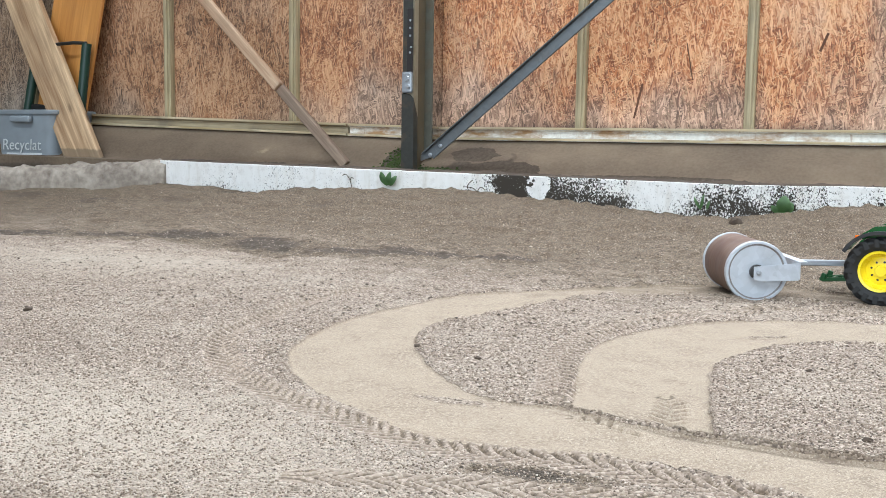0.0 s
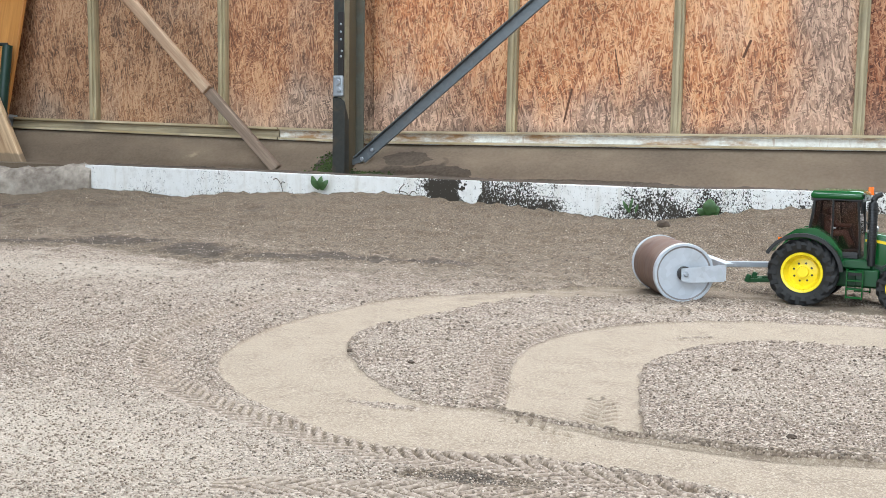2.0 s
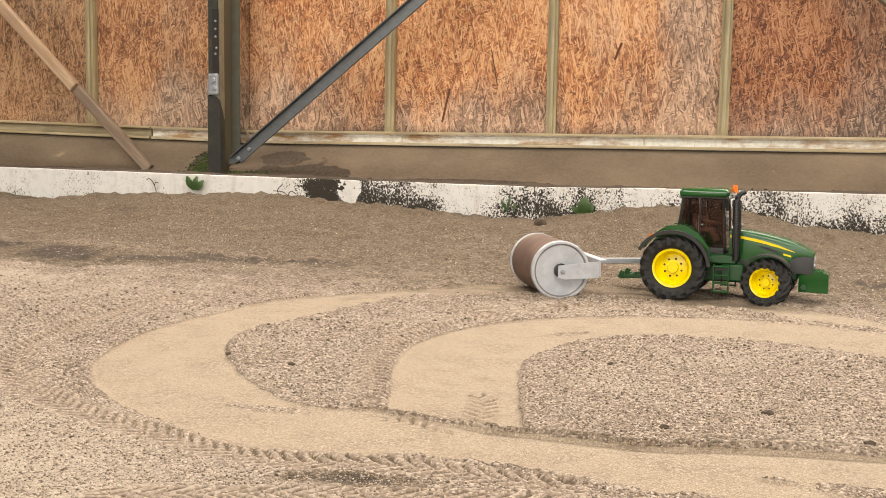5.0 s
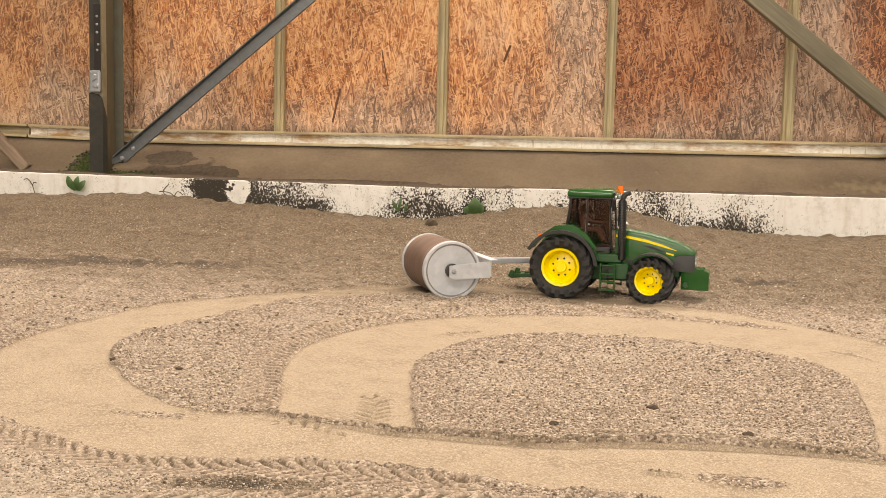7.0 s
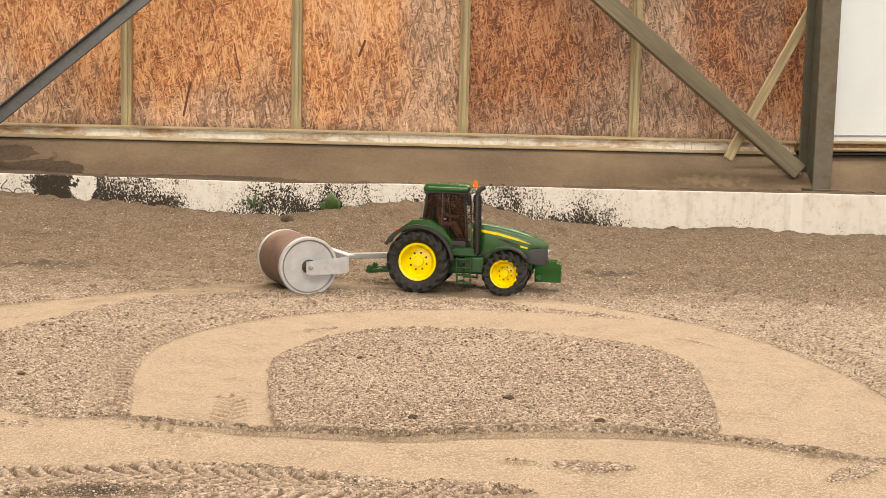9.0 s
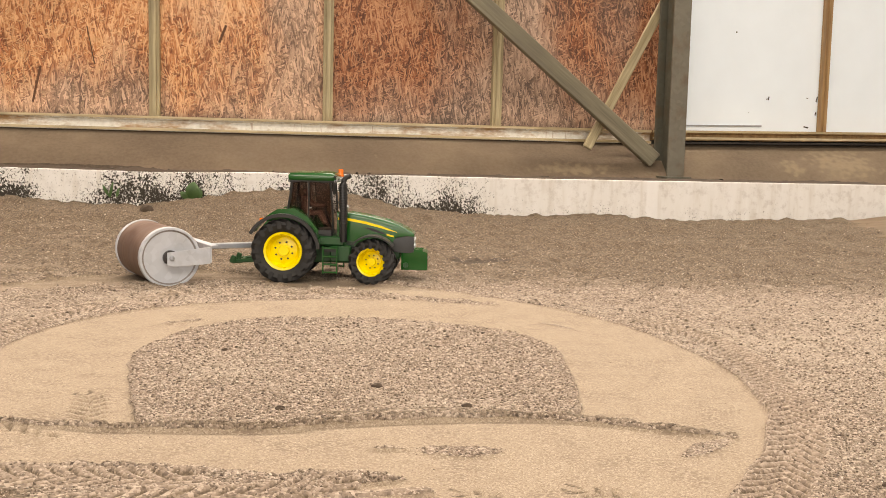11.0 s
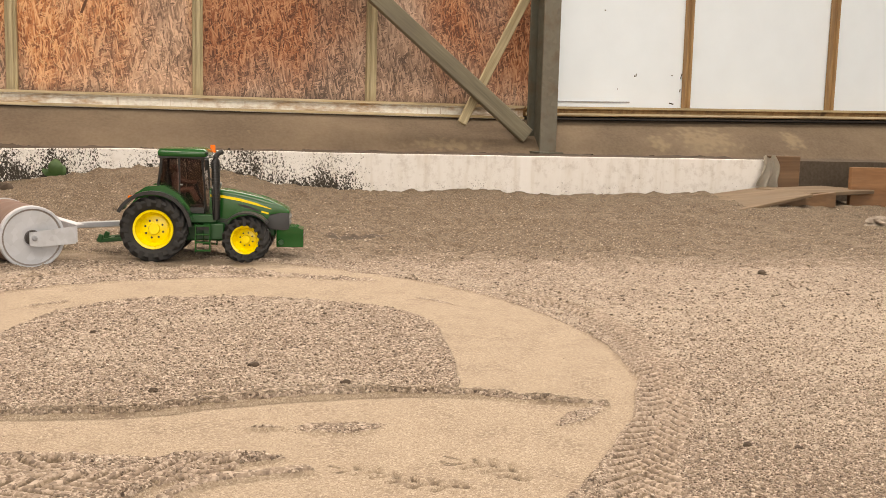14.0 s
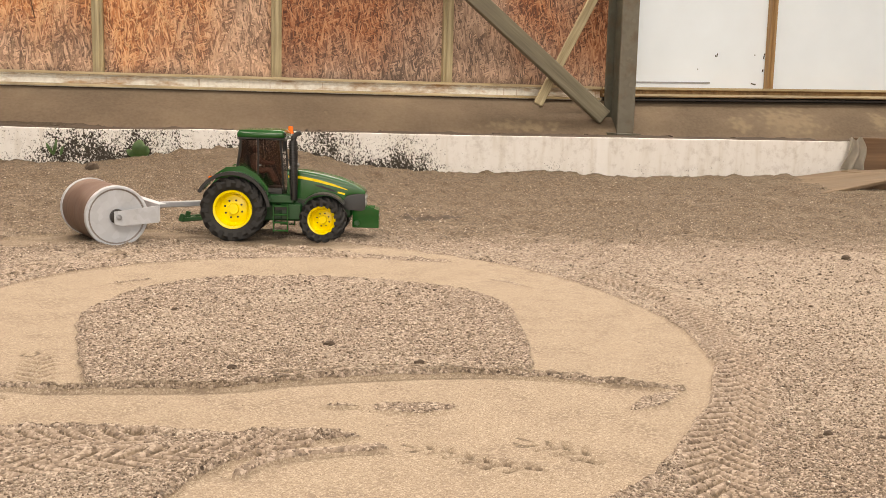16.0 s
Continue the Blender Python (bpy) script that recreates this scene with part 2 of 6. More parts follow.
def white_board():
    """Whitewashed kerb with black mould in clusters."""
    m = Nodes("whitewash", 0.8)
    pos = m.coords(world_space=True)
    x = m.axis(pos, 0)
    z = m.axis(pos, 2)
    speck = m.noise(1.0, m.coords((215, 215, 170), world_space=True), detail=5, rough=0.7)
    clump = m.noise(9, pos, detail=3)
    streak = m.noise(1.0, m.coords((38, 38, 7), world_space=True), detail=3)
    # how much mould there is along the board, and how high it climbs
    shift = m.math("MULTIPLY", m.math("SUBTRACT", m.noise(26, pos, detail=4), 0.5), 0.16)
    along = m.math("DIVIDE", m.math("ADD", m.math("ADD", x, shift), 2.8), 5.0)
    much = m.ramp(along, [((v + 2.8) / 5.0, d) for v, d in ((-2.8, 0.24), (-1.85, 0.34), (-1.75, 0.28), (-1.45, 0.25), (-1.34, 0.45), (-1.32, 0.96), (-1.20, 0.96), (-1.18, 0.2), (-1.14, 0.25), (-1.12, 0.92), (-1.05, 0.82), (-0.86, 0.66), (-0.80, 0.38), (-0.66, 0.36), (-0.60, 0.55), (-0.34, 0.66), (-0.20, 0.50), (-0.08, 0.56), (0.05, 0.70), (0.25, 0.60), (0.50, 0.46), (0.62, 0.40), (0.63, 0.0))])
    rise = m.ramp(z, [(0.06, 0.30), (0.13, 0.04), (0.165, -0.22)])
    f = m.math("ADD", m.math("ADD", much, rise), m.math("MULTIPLY", m.math("SUBTRACT", clump, 0.5), 0.9))
    f = m.math("SUBTRACT", m.math("MULTIPLY", f, 0.42), m.math("SUBTRACT", 0.78, speck))
    f = m.ramp(m.math("ADD", f, 0.5), [(0.49, 0.0), (0.53, 1.0)])
    c = m.ramp(streak, [(0.25, (0.70, 0.665, 0.61)), (0.45, (0.79, 0.77, 0.735)), (0.8, (0.84, 0.825, 0.80))])
    mott = m.noise(34, pos, detail=5, rough=0.7)
    c = m.mix(m.math("MULTIPLY", m.ramp(mott, [(0.50, 0.0), (0.66, 0.35)]), m.ramp(x, [(0.55, 0.7), (0.7, 1.0)])), c, (0.42, 0.37, 0.32))
    c = m.mix(m.ramp(m.math("ABSOLUTE", m.math("SUBTRACT", x, 1.19)), [(0.018, 0.8), (0.024, 0.0)]), c, (0.86, 0.85, 0.83))
    c = m.mix(f, c, (0.036, 0.028, 0.019))
    m.bump(speck, 0.3, 0.001)
    return m.done(c)


def dusty_concrete():
    m = Nodes("dusty_concrete", 0.9)
    pos = m.coords(world_space=True)
    n = m.noise(3.0, pos, detail=5)
    f = m.noise(90, pos, detail=4)
    c = m.ramp(n, [(0.3, (0.098, 0.066, 0.040)), (0.5, (0.138, 0.096, 0.060)), (0.72, (0.192, 0.138, 0.088))])
    spot = m.noise(7.5, m.coords((1, 1, 1.8), world_space=True), detail=4)
    c = m.mix(m.ramp(spot, [(0.68, 0.0), (0.8, 0.7)]), c, (0.42, 0.34, 0.21))
    wet = m.noise(4.0, m.coords((1, 1, 2.2), (0, 0, 40), world_space=True), detail=3)
    x, z = m.axis(pos, 0), m.axis(pos, 2)
    leak = m.math("SUBTRACT", 1.0, m.math("ABSOLUTE", m.math("MULTIPLY", m.math("ADD", x, 1.50), 2.6)), True)
    leak = m.math("MULTIPLY", leak, m.ramp(z, [(0.18, 1.0), (0.27, 0.0)]))
    for cx, cz, rx, rz in ((-1.50, 0.245, 0.10, 0.028), (-1.36, 0.195, 0.15, 0.030), (-1.80, 0.225, 0.07, 0.075), (-0.80, 0.172, 0.35, 0.012)):
        u = m.math("DIVIDE", m.math("SUBTRACT", x, cx), rx)
        v = m.math("DIVIDE", m.math("SUBTRACT", z, cz), rz)
        far = m.math("ADD", m.math("ADD", m.math("MULTIPLY", u, u), m.math("MULTIPLY", v, v)), m.math("MULTIPLY", m.math("SUBTRACT", m.noise(22, pos, detail=3), 0.5), 1.6))
        leak = m.math("MAXIMUM", leak, m.math("MULTIPLY", m.math("LESS_THAN", far, 0.9), 0.75))
    c = m.mix(m.ramp(m.math("ADD", m.math("MULTIPLY", wet, 0.55), m.math("MULTIPLY", leak, 0.4)), [(0.45, 0.0), (0.47, 0.95)]), c, (0.040, 0.024, 0.012))
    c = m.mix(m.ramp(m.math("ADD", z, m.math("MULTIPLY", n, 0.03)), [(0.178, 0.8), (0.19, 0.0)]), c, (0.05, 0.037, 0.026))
    for cx, cz, rx, rz in ((2.02, 0.235, 0.14, 0.05), (2.40, 0.24, 0.05, 0.04), (0.95, 0.20, 0.16, 0.02), (1.80, 0.22, 0.05, 0.03)):
        u = m.math("DIVIDE", m.math("SUBTRACT", m.axis(pos, 0), cx), rx)
        v = m.math("DIVIDE", m.math("SUBTRACT", m.axis(pos, 2), cz), rz)
        far = m.math("ADD", m.math("ADD", m.math("MULTIPLY", u, u), m.math("MULTIPLY", v, v)), m.math("MULTIPLY", m.math("SUBTRACT", m.noise(45, pos, detail=4), 0.5), 5.0))
        c = m.mix(m.ramp(far, [(-0.6, 0.5), (1.2, 0.0)]), c, (0.31, 0.235, 0.145))
    c = m.mix(0.12, c, m.ramp(f, [(0.3, (0.07, 0.055, 0.04)), (0.7, (0.33, 0.29, 0.24))]))
    m.bump(m.math("ADD", f, m.math("MULTIPLY", n, 2.0)), 0.35, 0.0015)
    return m.done(c)


def rusty_rail():
    """White-primed sheet rail with rust runs."""
    m = Nodes("primed_rail", 0.55)
    pos = m.coords(world_space=True)
    run = m.noise(1.0, m.coords((5, 5, 14), world_space=True), detail=5, rough=0.7)
    f = m.noise(60, pos, detail=4)
    c = m.ramp(f, [(0.3, (0.66, 0.63, 0.55)), (0.6, (0.80, 0.78, 0.71))])
    c = m.mix(m.ramp(run, [(0.47, 0.0), (0.55, 0.5), (0.63, 0.95)]), c, m.mix(f, (0.30, 0.14, 0.045), (0.45, 0.28, 0.11)))
    drip = m.noise(1.0, m.coords((60, 60, 5), world_space=True), detail=3)
    c = m.mix(m.ramp(drip, [(0.63, 0.0), (0.70, 0.5)]), c, (0.33, 0.17, 0.06))
    m.bump(f, 0.2, 0.0006)
    return m.done(c)


def zinc(name, colour, rough=0.5, rust=0.2):
    m = Nodes(name, rough, 0.35)
    n = m.noise(14, detail=5)
    s = m.cells(70)
    sp = m.node("ShaderNodeSeparateColor")
    m.link(s.outputs["Color"], sp.inputs[0])
    c = m.mix(m.math("MULTIPLY", sp.outputs[0], 0.35), colour, tuple(min(1, x * 1.5) for x in colour))
    c = m.mix(m.ramp(n, [(0.5, 0.0), (0.75, rust)]), c, (0.14, 0.09, 0.05))
    m.bump(m.noise(120), 0.12, 0.0005)
    return m.done(c, m.ramp(n, [(0.3, rough - 0.1), (0.7, rough + 0.15)]))


def rust_barrel():
    m = Nodes("rusty_steel", 0.62, 0.15)
    g = m.noise(22, detail=6)
    ring = m.noise(1.0, m.coords((4, 160, 4)), detail=3)
    c = m.ramp(m.math("ADD", m.math("MULTIPLY", g, 0.6), m.math("MULTIPLY", ring, 0.4)), [(0.35, (0.085, 0.05, 0.038)), (0.52, (0.145, 0.09, 0.068)), (0.68, (0.22, 0.155, 0.12))])
    m.bump(g, 0.2, 0.0006)
    return m.done(c, m.ramp(g, [(0.3, 0.42), (0.7, 0.75)]))


def tinted_glass():
    m = Nodes("tinted_glass", 0.04)
    m.out.inputs["Base Color"].default_value = (0.33, 0.265, 0.24, 1)
    m.out.inputs["Transmission Weight"].default_value = 1.0
    m.out.inputs["IOR"].default_value = 1.25
    return m.mat


MAT_GROUND, MAT_GRAIN, MAT_KERB, MAT_PLINTH, MAT_RAIL = gravel_ground(), grain_mat(), white_board(), dusty_concrete(), rusty_rail()
MAT_OSB = [
    osb("strand_board_grey", (0.09, 0.055, 0.035), (0.23, 0.14, 0.08), (0.42, 0.30, 0.20), (0.24, 0.205, 0.17), 2.0, 0.08),
    osb("strand_board_tan", (0.26, 0.080, 0.030), (0.55, 0.194, 0.069), (0.83, 0.49, 0.26), (0.43, 0.31, 0.235), 0.0, 0.03, (0.0, 0.17)),
    osb("strand_board_red", (0.12, 0.037, 0.016), (0.29, 0.092, 0.035), (0.56, 0.285, 0.15), (0.34, 0.255, 0.20), 5.0, 0.02, (0.80, 0.22)),
    osb("strand_board_brown", (0.13, 0.062, 0.032), (0.32, 0.142, 0.062), (0.56, 0.34, 0.19), (0.28, 0.205, 0.15), 9.0, 0.0),
    # tan board darkened to hold the weaker light at the left end
    osb("strand_board_shaded", (0.19, 0.070, 0.032), (0.37, 0.142, 0.055), (0.66, 0.385, 0.205), (0.36, 0.265, 0.20), 14.0, 0.03),
]
MAT_STUD = wood("weathered_batten", (0.23, 0.18, 0.095), (0.48, 0.405, 0.25), 2, dirt=0.4)
MAT_STUD_NEW = wood("brown_batten", (0.20, 0.105, 0.04), (0.40, 0.25, 0.11), 2, dirt=0.3)
MAT_PLANK = wood("pale_plank", (0.22, 0.115, 0.05), (0.66, 0.47, 0.28), 2, rings=15, dirt=0.25, damp_below=0.24)
MAT_OLD_BEAM = wood("old_beam", (0.33, 0.19, 0.11), (0.62, 0.45, 0.30), 2, rings=30, dirt=0.45)
MAT_DARK_BEAM = wood("dark_beam", (0.17, 0.115, 0.08), (0.36, 0.265, 0.19), 2, rings=30, dirt=0.5)
MAT_GREY_BEAM = wood("grey_green_beam", (0.12, 0.105, 0.07), (0.23, 0.205, 0.14), 2, rings=30, dirt=0.4)
MAT_LIP = wood("yellowed_edge", (0.40, 0.30, 0.15), (0.68, 0.57, 0.38), 0, rings=40, dirt=0.5, knots=False)
MAT_RAIL_OLD = wood("dirty_rail", (0.24, 0.18, 0.10), (0.44, 0.37, 0.24), 0, rings=30, dirt=0.5, knots=False)
MAT_ORANGE_BOARD = wood("orange_board", (0.40, 0.16, 0.03), (0.62, 0.29, 0.07), 2, rings=18, rough=0.5, dirt=0.15)
MAT_BROWN_PLY = wood("brown_plywood", (0.12, 0.066, 0.034), (0.235, 0.138, 0.076), 0, rings=16, rough=0.6, dirt=0.4, knots=False)
MAT_SHUTTER = wood("shuttering_board", (0.19, 0.088, 0.036), (0.32, 0.165, 0.078), 0, rings=16, rough=0.6, dirt=0.35, knots=False)
MAT_DUSTY_PLY = wood("dusty_plywood", (0.135, 0.092, 0.057), (0.215, 0.152, 0.098), 0, rings=14, rough=0.9, dirt=0.35, knots=False)
MAT_POST = zinc("galvanised_post", (0.095, 0.092, 0.07), 0.6, 0.6)
MAT_POST_LIT = zinc("lit_zinc_channel", (0.23, 0.205, 0.145), 0.5, 0.55)
MAT_POST_OLIVE = plain("olive_packing", (0.105, 0.078, 0.040), 0.8, 0.0, 0.4, 30, 0.15)
MAT_POST_GREY = zinc("grey_brown_flange", (0.155, 0.142, 0.112), 0.55, 0.7)
MAT_POST_WET = zinc("stained_steel", (0.038, 0.038, 0.033), 0.55, 0.7)
MAT_BRACE = zinc("grey_steel_angle", (0.125, 0.137, 0.145), 0.40, 0.3)
MAT_BRIGHT_ZINC = zinc("bright_zinc", (0.31, 0.33, 0.355), 0.4, 0.3)
MAT_DARK_STEEL = plain("dark_steel", (0.035, 0.03, 0.028), 0.5, 0.4)
MAT_SLIT = plain("dark_splinter", (0.15, 0.062, 0.03), 0.8, 0.0, 0.4, 90, 0.1)
MAT_PANEL = plain("white_panel", (0.82, 0.92, 1.0), 0.45, 0.0, 0.05, 8.0, 0.02)
MAT_HALL = plain("hall_sheet", (0.17, 0.165, 0.155), 0.7, 0.0, 0.2, 3.0, 0.0)
MAT_GREEN = plain("green_plastic", (0.009, 0.082, 0.016), 0.2, 0.0, 0.15, 40, 0.0)
MAT_GREEN_DARK = plain("dark_green_plastic", (0.009, 0.066, 0.016), 0.38, 0.0, 0.25, 60, 0.03)
MAT_TEAL = plain("dark_green_paint", (0.012, 0.04, 0.026), 0.45, 0.0, 0.3, 50, 0.03)
MAT_YELLOW = plain("yellow_plastic", (0.86, 0.66, 0.005), 0.3, 0.0, 0.08, 40, 0.0)
MAT_BLACK = plain("black_plastic", (0.014, 0.014, 0.014), 0.42, 0.0, 0.3, 80, 0.05)
MAT_RUBBER = plain("dusty_rubber", (0.022, 0.0215, 0.021), 0.75, 0.0, 0.45, 70, 0.15)
MAT_ORANGE = plain("orange_lens", (0.85, 0.16, 0.01), 0.2, 0.0, 0.1, 40, 0.0)
MAT_LENS = plain("clear_lens", (0.55, 0.57, 0.58), 0.12, 0.6, 0.2, 90, 0.0)
MAT_GLASS = tinted_glass()
MAT_BARREL = rust_barrel()
MAT_ROLLER_GREY = zinc("roller_grey_steel", (0.45, 0.475, 0.51), 0.5, 0.3)
MAT_WELD = zinc("worn_weld", (0.22, 0.20, 0.19), 0.6, 0.6)
MAT_TUB = plain("grey_tub_plastic", (0.27, 0.30, 0.325), 0.5, 0.0, 0.2, 20, 0.03)
MAT_INK = plain("white_print", (0.62, 0.64, 0.64), 0.6, 0.0, 0.2, 30, 0.0)
MAT_FLEECE = plain("dusty_fleece", (0.40, 0.345, 0.285), 0.95, 0.0, 0.45, 38, 0.4, (0.13, 0.10, 0.078))
MAT_CLOTH = plain("pale_cloth", (0.56, 0.51, 0.43), 0.95, 0.0, 0.25, 30, 0.3)
MAT_LEAF = plain("leaf_green", (0.15, 0.27, 0.10), 0.5, 0.0, 0.4, 50, 0.1)
MAT_MOSS = plain("moss", (0.075, 0.115, 0.02), 0.95, 0.0, 0.85, 25, 0.4)
MAT_CLOD = plain("earth_clod", (0.095, 0.068, 0.048), 0.95, 0.0, 0.4, 120, 0.4)
crumb = Nodes("crumb", 0.9)
MAT_CRUMB = crumb.done(crumb.ramp(crumb.node("ShaderNodeNewGeometry").outputs["Random Per Island"], [(0.0, (0.06, 0.044, 0.032)), (0.45, (0.12, 0.09, 0.064)), (0.7, (0.22, 0.172, 0.126)), (1.0, (0.48, 0.41, 0.335))]))
MAT_DOLL = plain("doll_plastic", (0.17, 0.085, 0.06), 0.6, 0.0, 0.3, 30, 0.0)


# ---- mesh helpers ----
def part(name, bm, material, parent=None, label="", smooth=None):
    """Link a bmesh as one mesh object, under a thing or part if given."""
    me = bpy.data.meshes.new(name)
    bmesh.ops.recalc_face_normals(bm, faces=bm.faces)
    bm.to_mesh(me)
    bm.free()
    me.materials.append(material)
    if smooth is not None:
        me.polygons.foreach_set("use_smooth", [True] * len(me.polygons))
        me.set_sharp_from_angle(angle=radians(smooth))
    ob = new(name, me)
    if parent:
        ob.parent = parent
    if label:
        ob["label"] = label
    return ob


def holder(name, m=None):
    ob = new(name)
    ob.empty_display_size = 0.05
    if m is not None:
        ob.matrix_world = m
    return ob


def box(bm, size, at=(0, 0, 0), turn=(0, 0, 0), bevel=0.0, steps=1):
    """A bevelled box added to bm."""
    g = bmesh.ops.create_cube(bm, size=1.0)
    vs = g["verts"]
    bmesh.ops.scale(bm, vec=size, verts=vs)
    if bevel:
        es = list({e for v in vs for e in v.link_edges})
        r = bmesh.ops.bevel(bm, geom=es, offset=bevel, segments=steps, affect="EDGES", profile=0.5)
        vs = list({v for f in r["faces"] for v in f.verts} | {v for v in vs if v.is_valid})
    bmesh.ops.transform(bm, matrix=pose(*at, *turn), verts=vs)
    return bm


def boxed(size, at=(0, 0, 0), turn=(0, 0, 0), bevel=0.0, steps=1):
    return box(bmesh.new(), size, at, turn, bevel, steps)


def lathe(bm, profile, n=40, m=None, closed=False):
    """Turn (radius, along) points round the y axis."""
    m = m or Matrix()
    rings = []
    for i in range(n):
        a = 2 * math.pi * i / n
        rings.append([bm.verts.new(m @ Vector((r * math.cos(a), y, r * math.sin(a)))) for r, y in profile])
    k = len(profile)
    for i in range(n):
        p, q = rings[i], rings[(i + 1) % n]
        for j in range(k if closed else k - 1):
            a, b = j, (j + 1) % k
            bm.faces.new((p[a], p[b], q[b], q[a]))
    if not closed:
        if profile[0][0] > 1e-6:
            bm.faces.new([r[0] for r in rings])
        if profile[-1][0] > 1e-6:
            bm.faces.new([r[-1] for r in reversed(rings)])
    bmesh.ops.remove_doubles(bm, verts=[v for r in rings for v in r], dist=1e-6)
    return bm


def loft(bm, sections, cap=True):
    """Skin rings of equally many points."""
    rings = [[bm.verts.new(p) for p in s] for s in sections]
    k = len(rings[0])
    for p, q in zip(rings, rings[1:]):
        for j in range(k):
            bm.faces.new((p[j], p[(j + 1) % k], q[(j + 1) % k], q[j]))
    if cap:
        bm.faces.new(rings[0])
        bm.faces.new(list(reversed(rings[-1])))
    return bm


def prism(bm, outline, y0, y1):
    """An outline in x and z, drawn out from y0 to y1."""
    return loft(bm, [[(x, y0, z) for x, z in outline], [(x, y1, z) for x, z in outline]])


def tube(bm, points, radius, n=10):
    """A round bar along points."""
    pts = [Vector(p) for p in points]
    radii = radius if isinstance(radius, (list, tuple)) else [radius] * len(pts)
    secs = []
    for i, p in enumerate(pts):
        d = (pts[min(i + 1, len(pts) - 1)] - pts[max(i - 1, 0)]).normalized()
        side = d.cross(Vector((0.013, 0.021, 1))).normalized() if abs(d.z) < 0.95 else d.cross(Vector((0, 1, 0))).normalized()
        up = side.cross(d)
        secs.append([p + radii[i] * (math.cos(a) * side + math.sin(a) * up) for a in (2 * math.pi * k / n for k in range(n))])
    return loft(bm, secs)


def beam(name, a, b, width, depth, material, parent=None, bevel=0.003, turn=0.0):
    """A straight timber from a to b: its own z runs along it."""
    a, b = Vector(a), Vector(b)
    d = b - a
    bm = boxed((width, depth, d.length), (0, 0, d.length / 2), bevel=bevel)
    ob = part(name, bm, material, parent)
    z = d.normalized()
    x = Vector((1, 0, 0)) - z * z.x
    x.normalize()
    y = z.cross(x)
    m = Matrix((x, y, z)).transposed().to_4x4()
    ob.matrix_world = Matrix.Translation(a) @ m @ pose(0, 0, 0, 0, 0, turn)
    return ob


def curve_points(points, steps=10, closed=False):
    """A smooth line through the plan's control points."""
    p = [np.array(c, float) for c in points]
    n = len(p)
    out = []
    for i in range(n if closed else n - 1):
        if closed:
            a, b, c, d = p[i - 1], p[i], p[(i + 1) % n], p[(i + 2) % n]
        else:
            a, b, c, d = p[max(i - 1, 0)], p[i], p[i + 1], p[min(i + 2, n - 1)]
        for k in range(steps):
            t = k / steps
            out.append(0.5 * (2 * b + (c - a) * t + (2 * a - 5 * b + 4 * c - d) * t * t + (3 * b - a - 3 * c + d) * t ** 3))
    out.append(out[0] if closed else p[-1])
    return np.array(out)


def smooth_step(x, a, b):
    t = np.clip((x - a) / (b - a), 0, 1)
    return t * t * (3 - 2 * t)


RNG = np.random.default_rng(7)
LATTICE = RNG.random((256, 256))


def soft_noise(x, y):
    """Value noise, one unit a cell, -1 to 1."""
    xi, yi = np.floor(x).astype(int), np.floor(y).astype(int)
    u, v = x - xi, y - yi
    u, v = u * u * (3 - 2 * u), v * v * (3 - 2 * v)
    g = lambda i, j: LATTICE[(xi + i) % 256, (yi + j) % 256]
    return 2 * ((g(0, 0) * (1 - u) + g(1, 0) * u) * (1 - v) + (g(0, 1) * (1 - u) + g(1, 1) * u) * v) - 1


def along_line(x, y, line, reach=0.3):
    """For plan points within reach: the distance to a line, the way along it, and the side."""
    shape = np.shape(x)
    best, run, side = np.full(shape, 1e9), np.zeros(shape), np.zeros(shape)
    lo, hi = line.min(0) - reach, line.max(0) + reach
    mask = (x > lo[0]) & (x < hi[0]) & (y > lo[1]) & (y < hi[1])
    x, y = x[mask], y[mask]
    b0, r0, e0 = np.full(x.shape, 1e9), np.zeros(x.shape), np.zeros(x.shape)
    s0 = 0.0
    for a, b in zip(line[:-1], line[1:]):
        d = b - a
        n = float(np.hypot(*d))
        if n < 1e-9:
            continue
        e = d / n
        px, py = x - a[0], y - a[1]
        t = np.clip(px * e[0] + py * e[1], 0, n)
        q = np.hypot(px - t * e[0], py - t * e[1])
        near = q < b0
        b0[near] = q[near]
        r0[near] = s0 + t[near]
        e0[near] = (e[0] * py - e[1] * px)[near]
        s0 += n
    best[mask], run[mask], side[mask] = b0, r0, e0
    return best, run, side


# ---- ground ----
# outlines of the rolled surface in plan: its outer edge, the loose crescent and the loose middle
ROLLED_EDGE = curve_points([(0.32, 1.86), (0.115, 2.0), (-0.10, 2.11), (-0.216, 2.15), (-0.377, 2.085), (-0.51, 1.965), (-0.608, 1.879), (-0.70, 1.785), (-0.76, 1.68), (-0.79, 1.54), (-0.80, 1.41), (-0.787, 1.29), (-0.76, 1.174), (-0.71, 1.071), (-0.60, 0.97), (-0.50, 0.908), (-0.41, 0.865), (-0.33, 0.853), (-0.225, 0.862), (-0.12, 0.843), (-0.02, 0.826), (0.06, 0.822), (0.101, 0.811), (0.064, 0.806), (0.013, 0.787), (-0.02, 0.757), (-0.043, 0.724), (-0.06, 0.64), (0.10, 0.60), (0.24, 0.645), (0.315, 0.714), (0.36, 0.77), (0.405, 0.83), (0.435, 0.87), (0.46, 0.922), (0.495, 0.991), (0.52, 1.076), (0.543, 1.171), (0.55, 1.264), (0.545, 1.364), (0.53, 1.464), (0.495, 1.58), (0.44, 1.69)], 4, True)
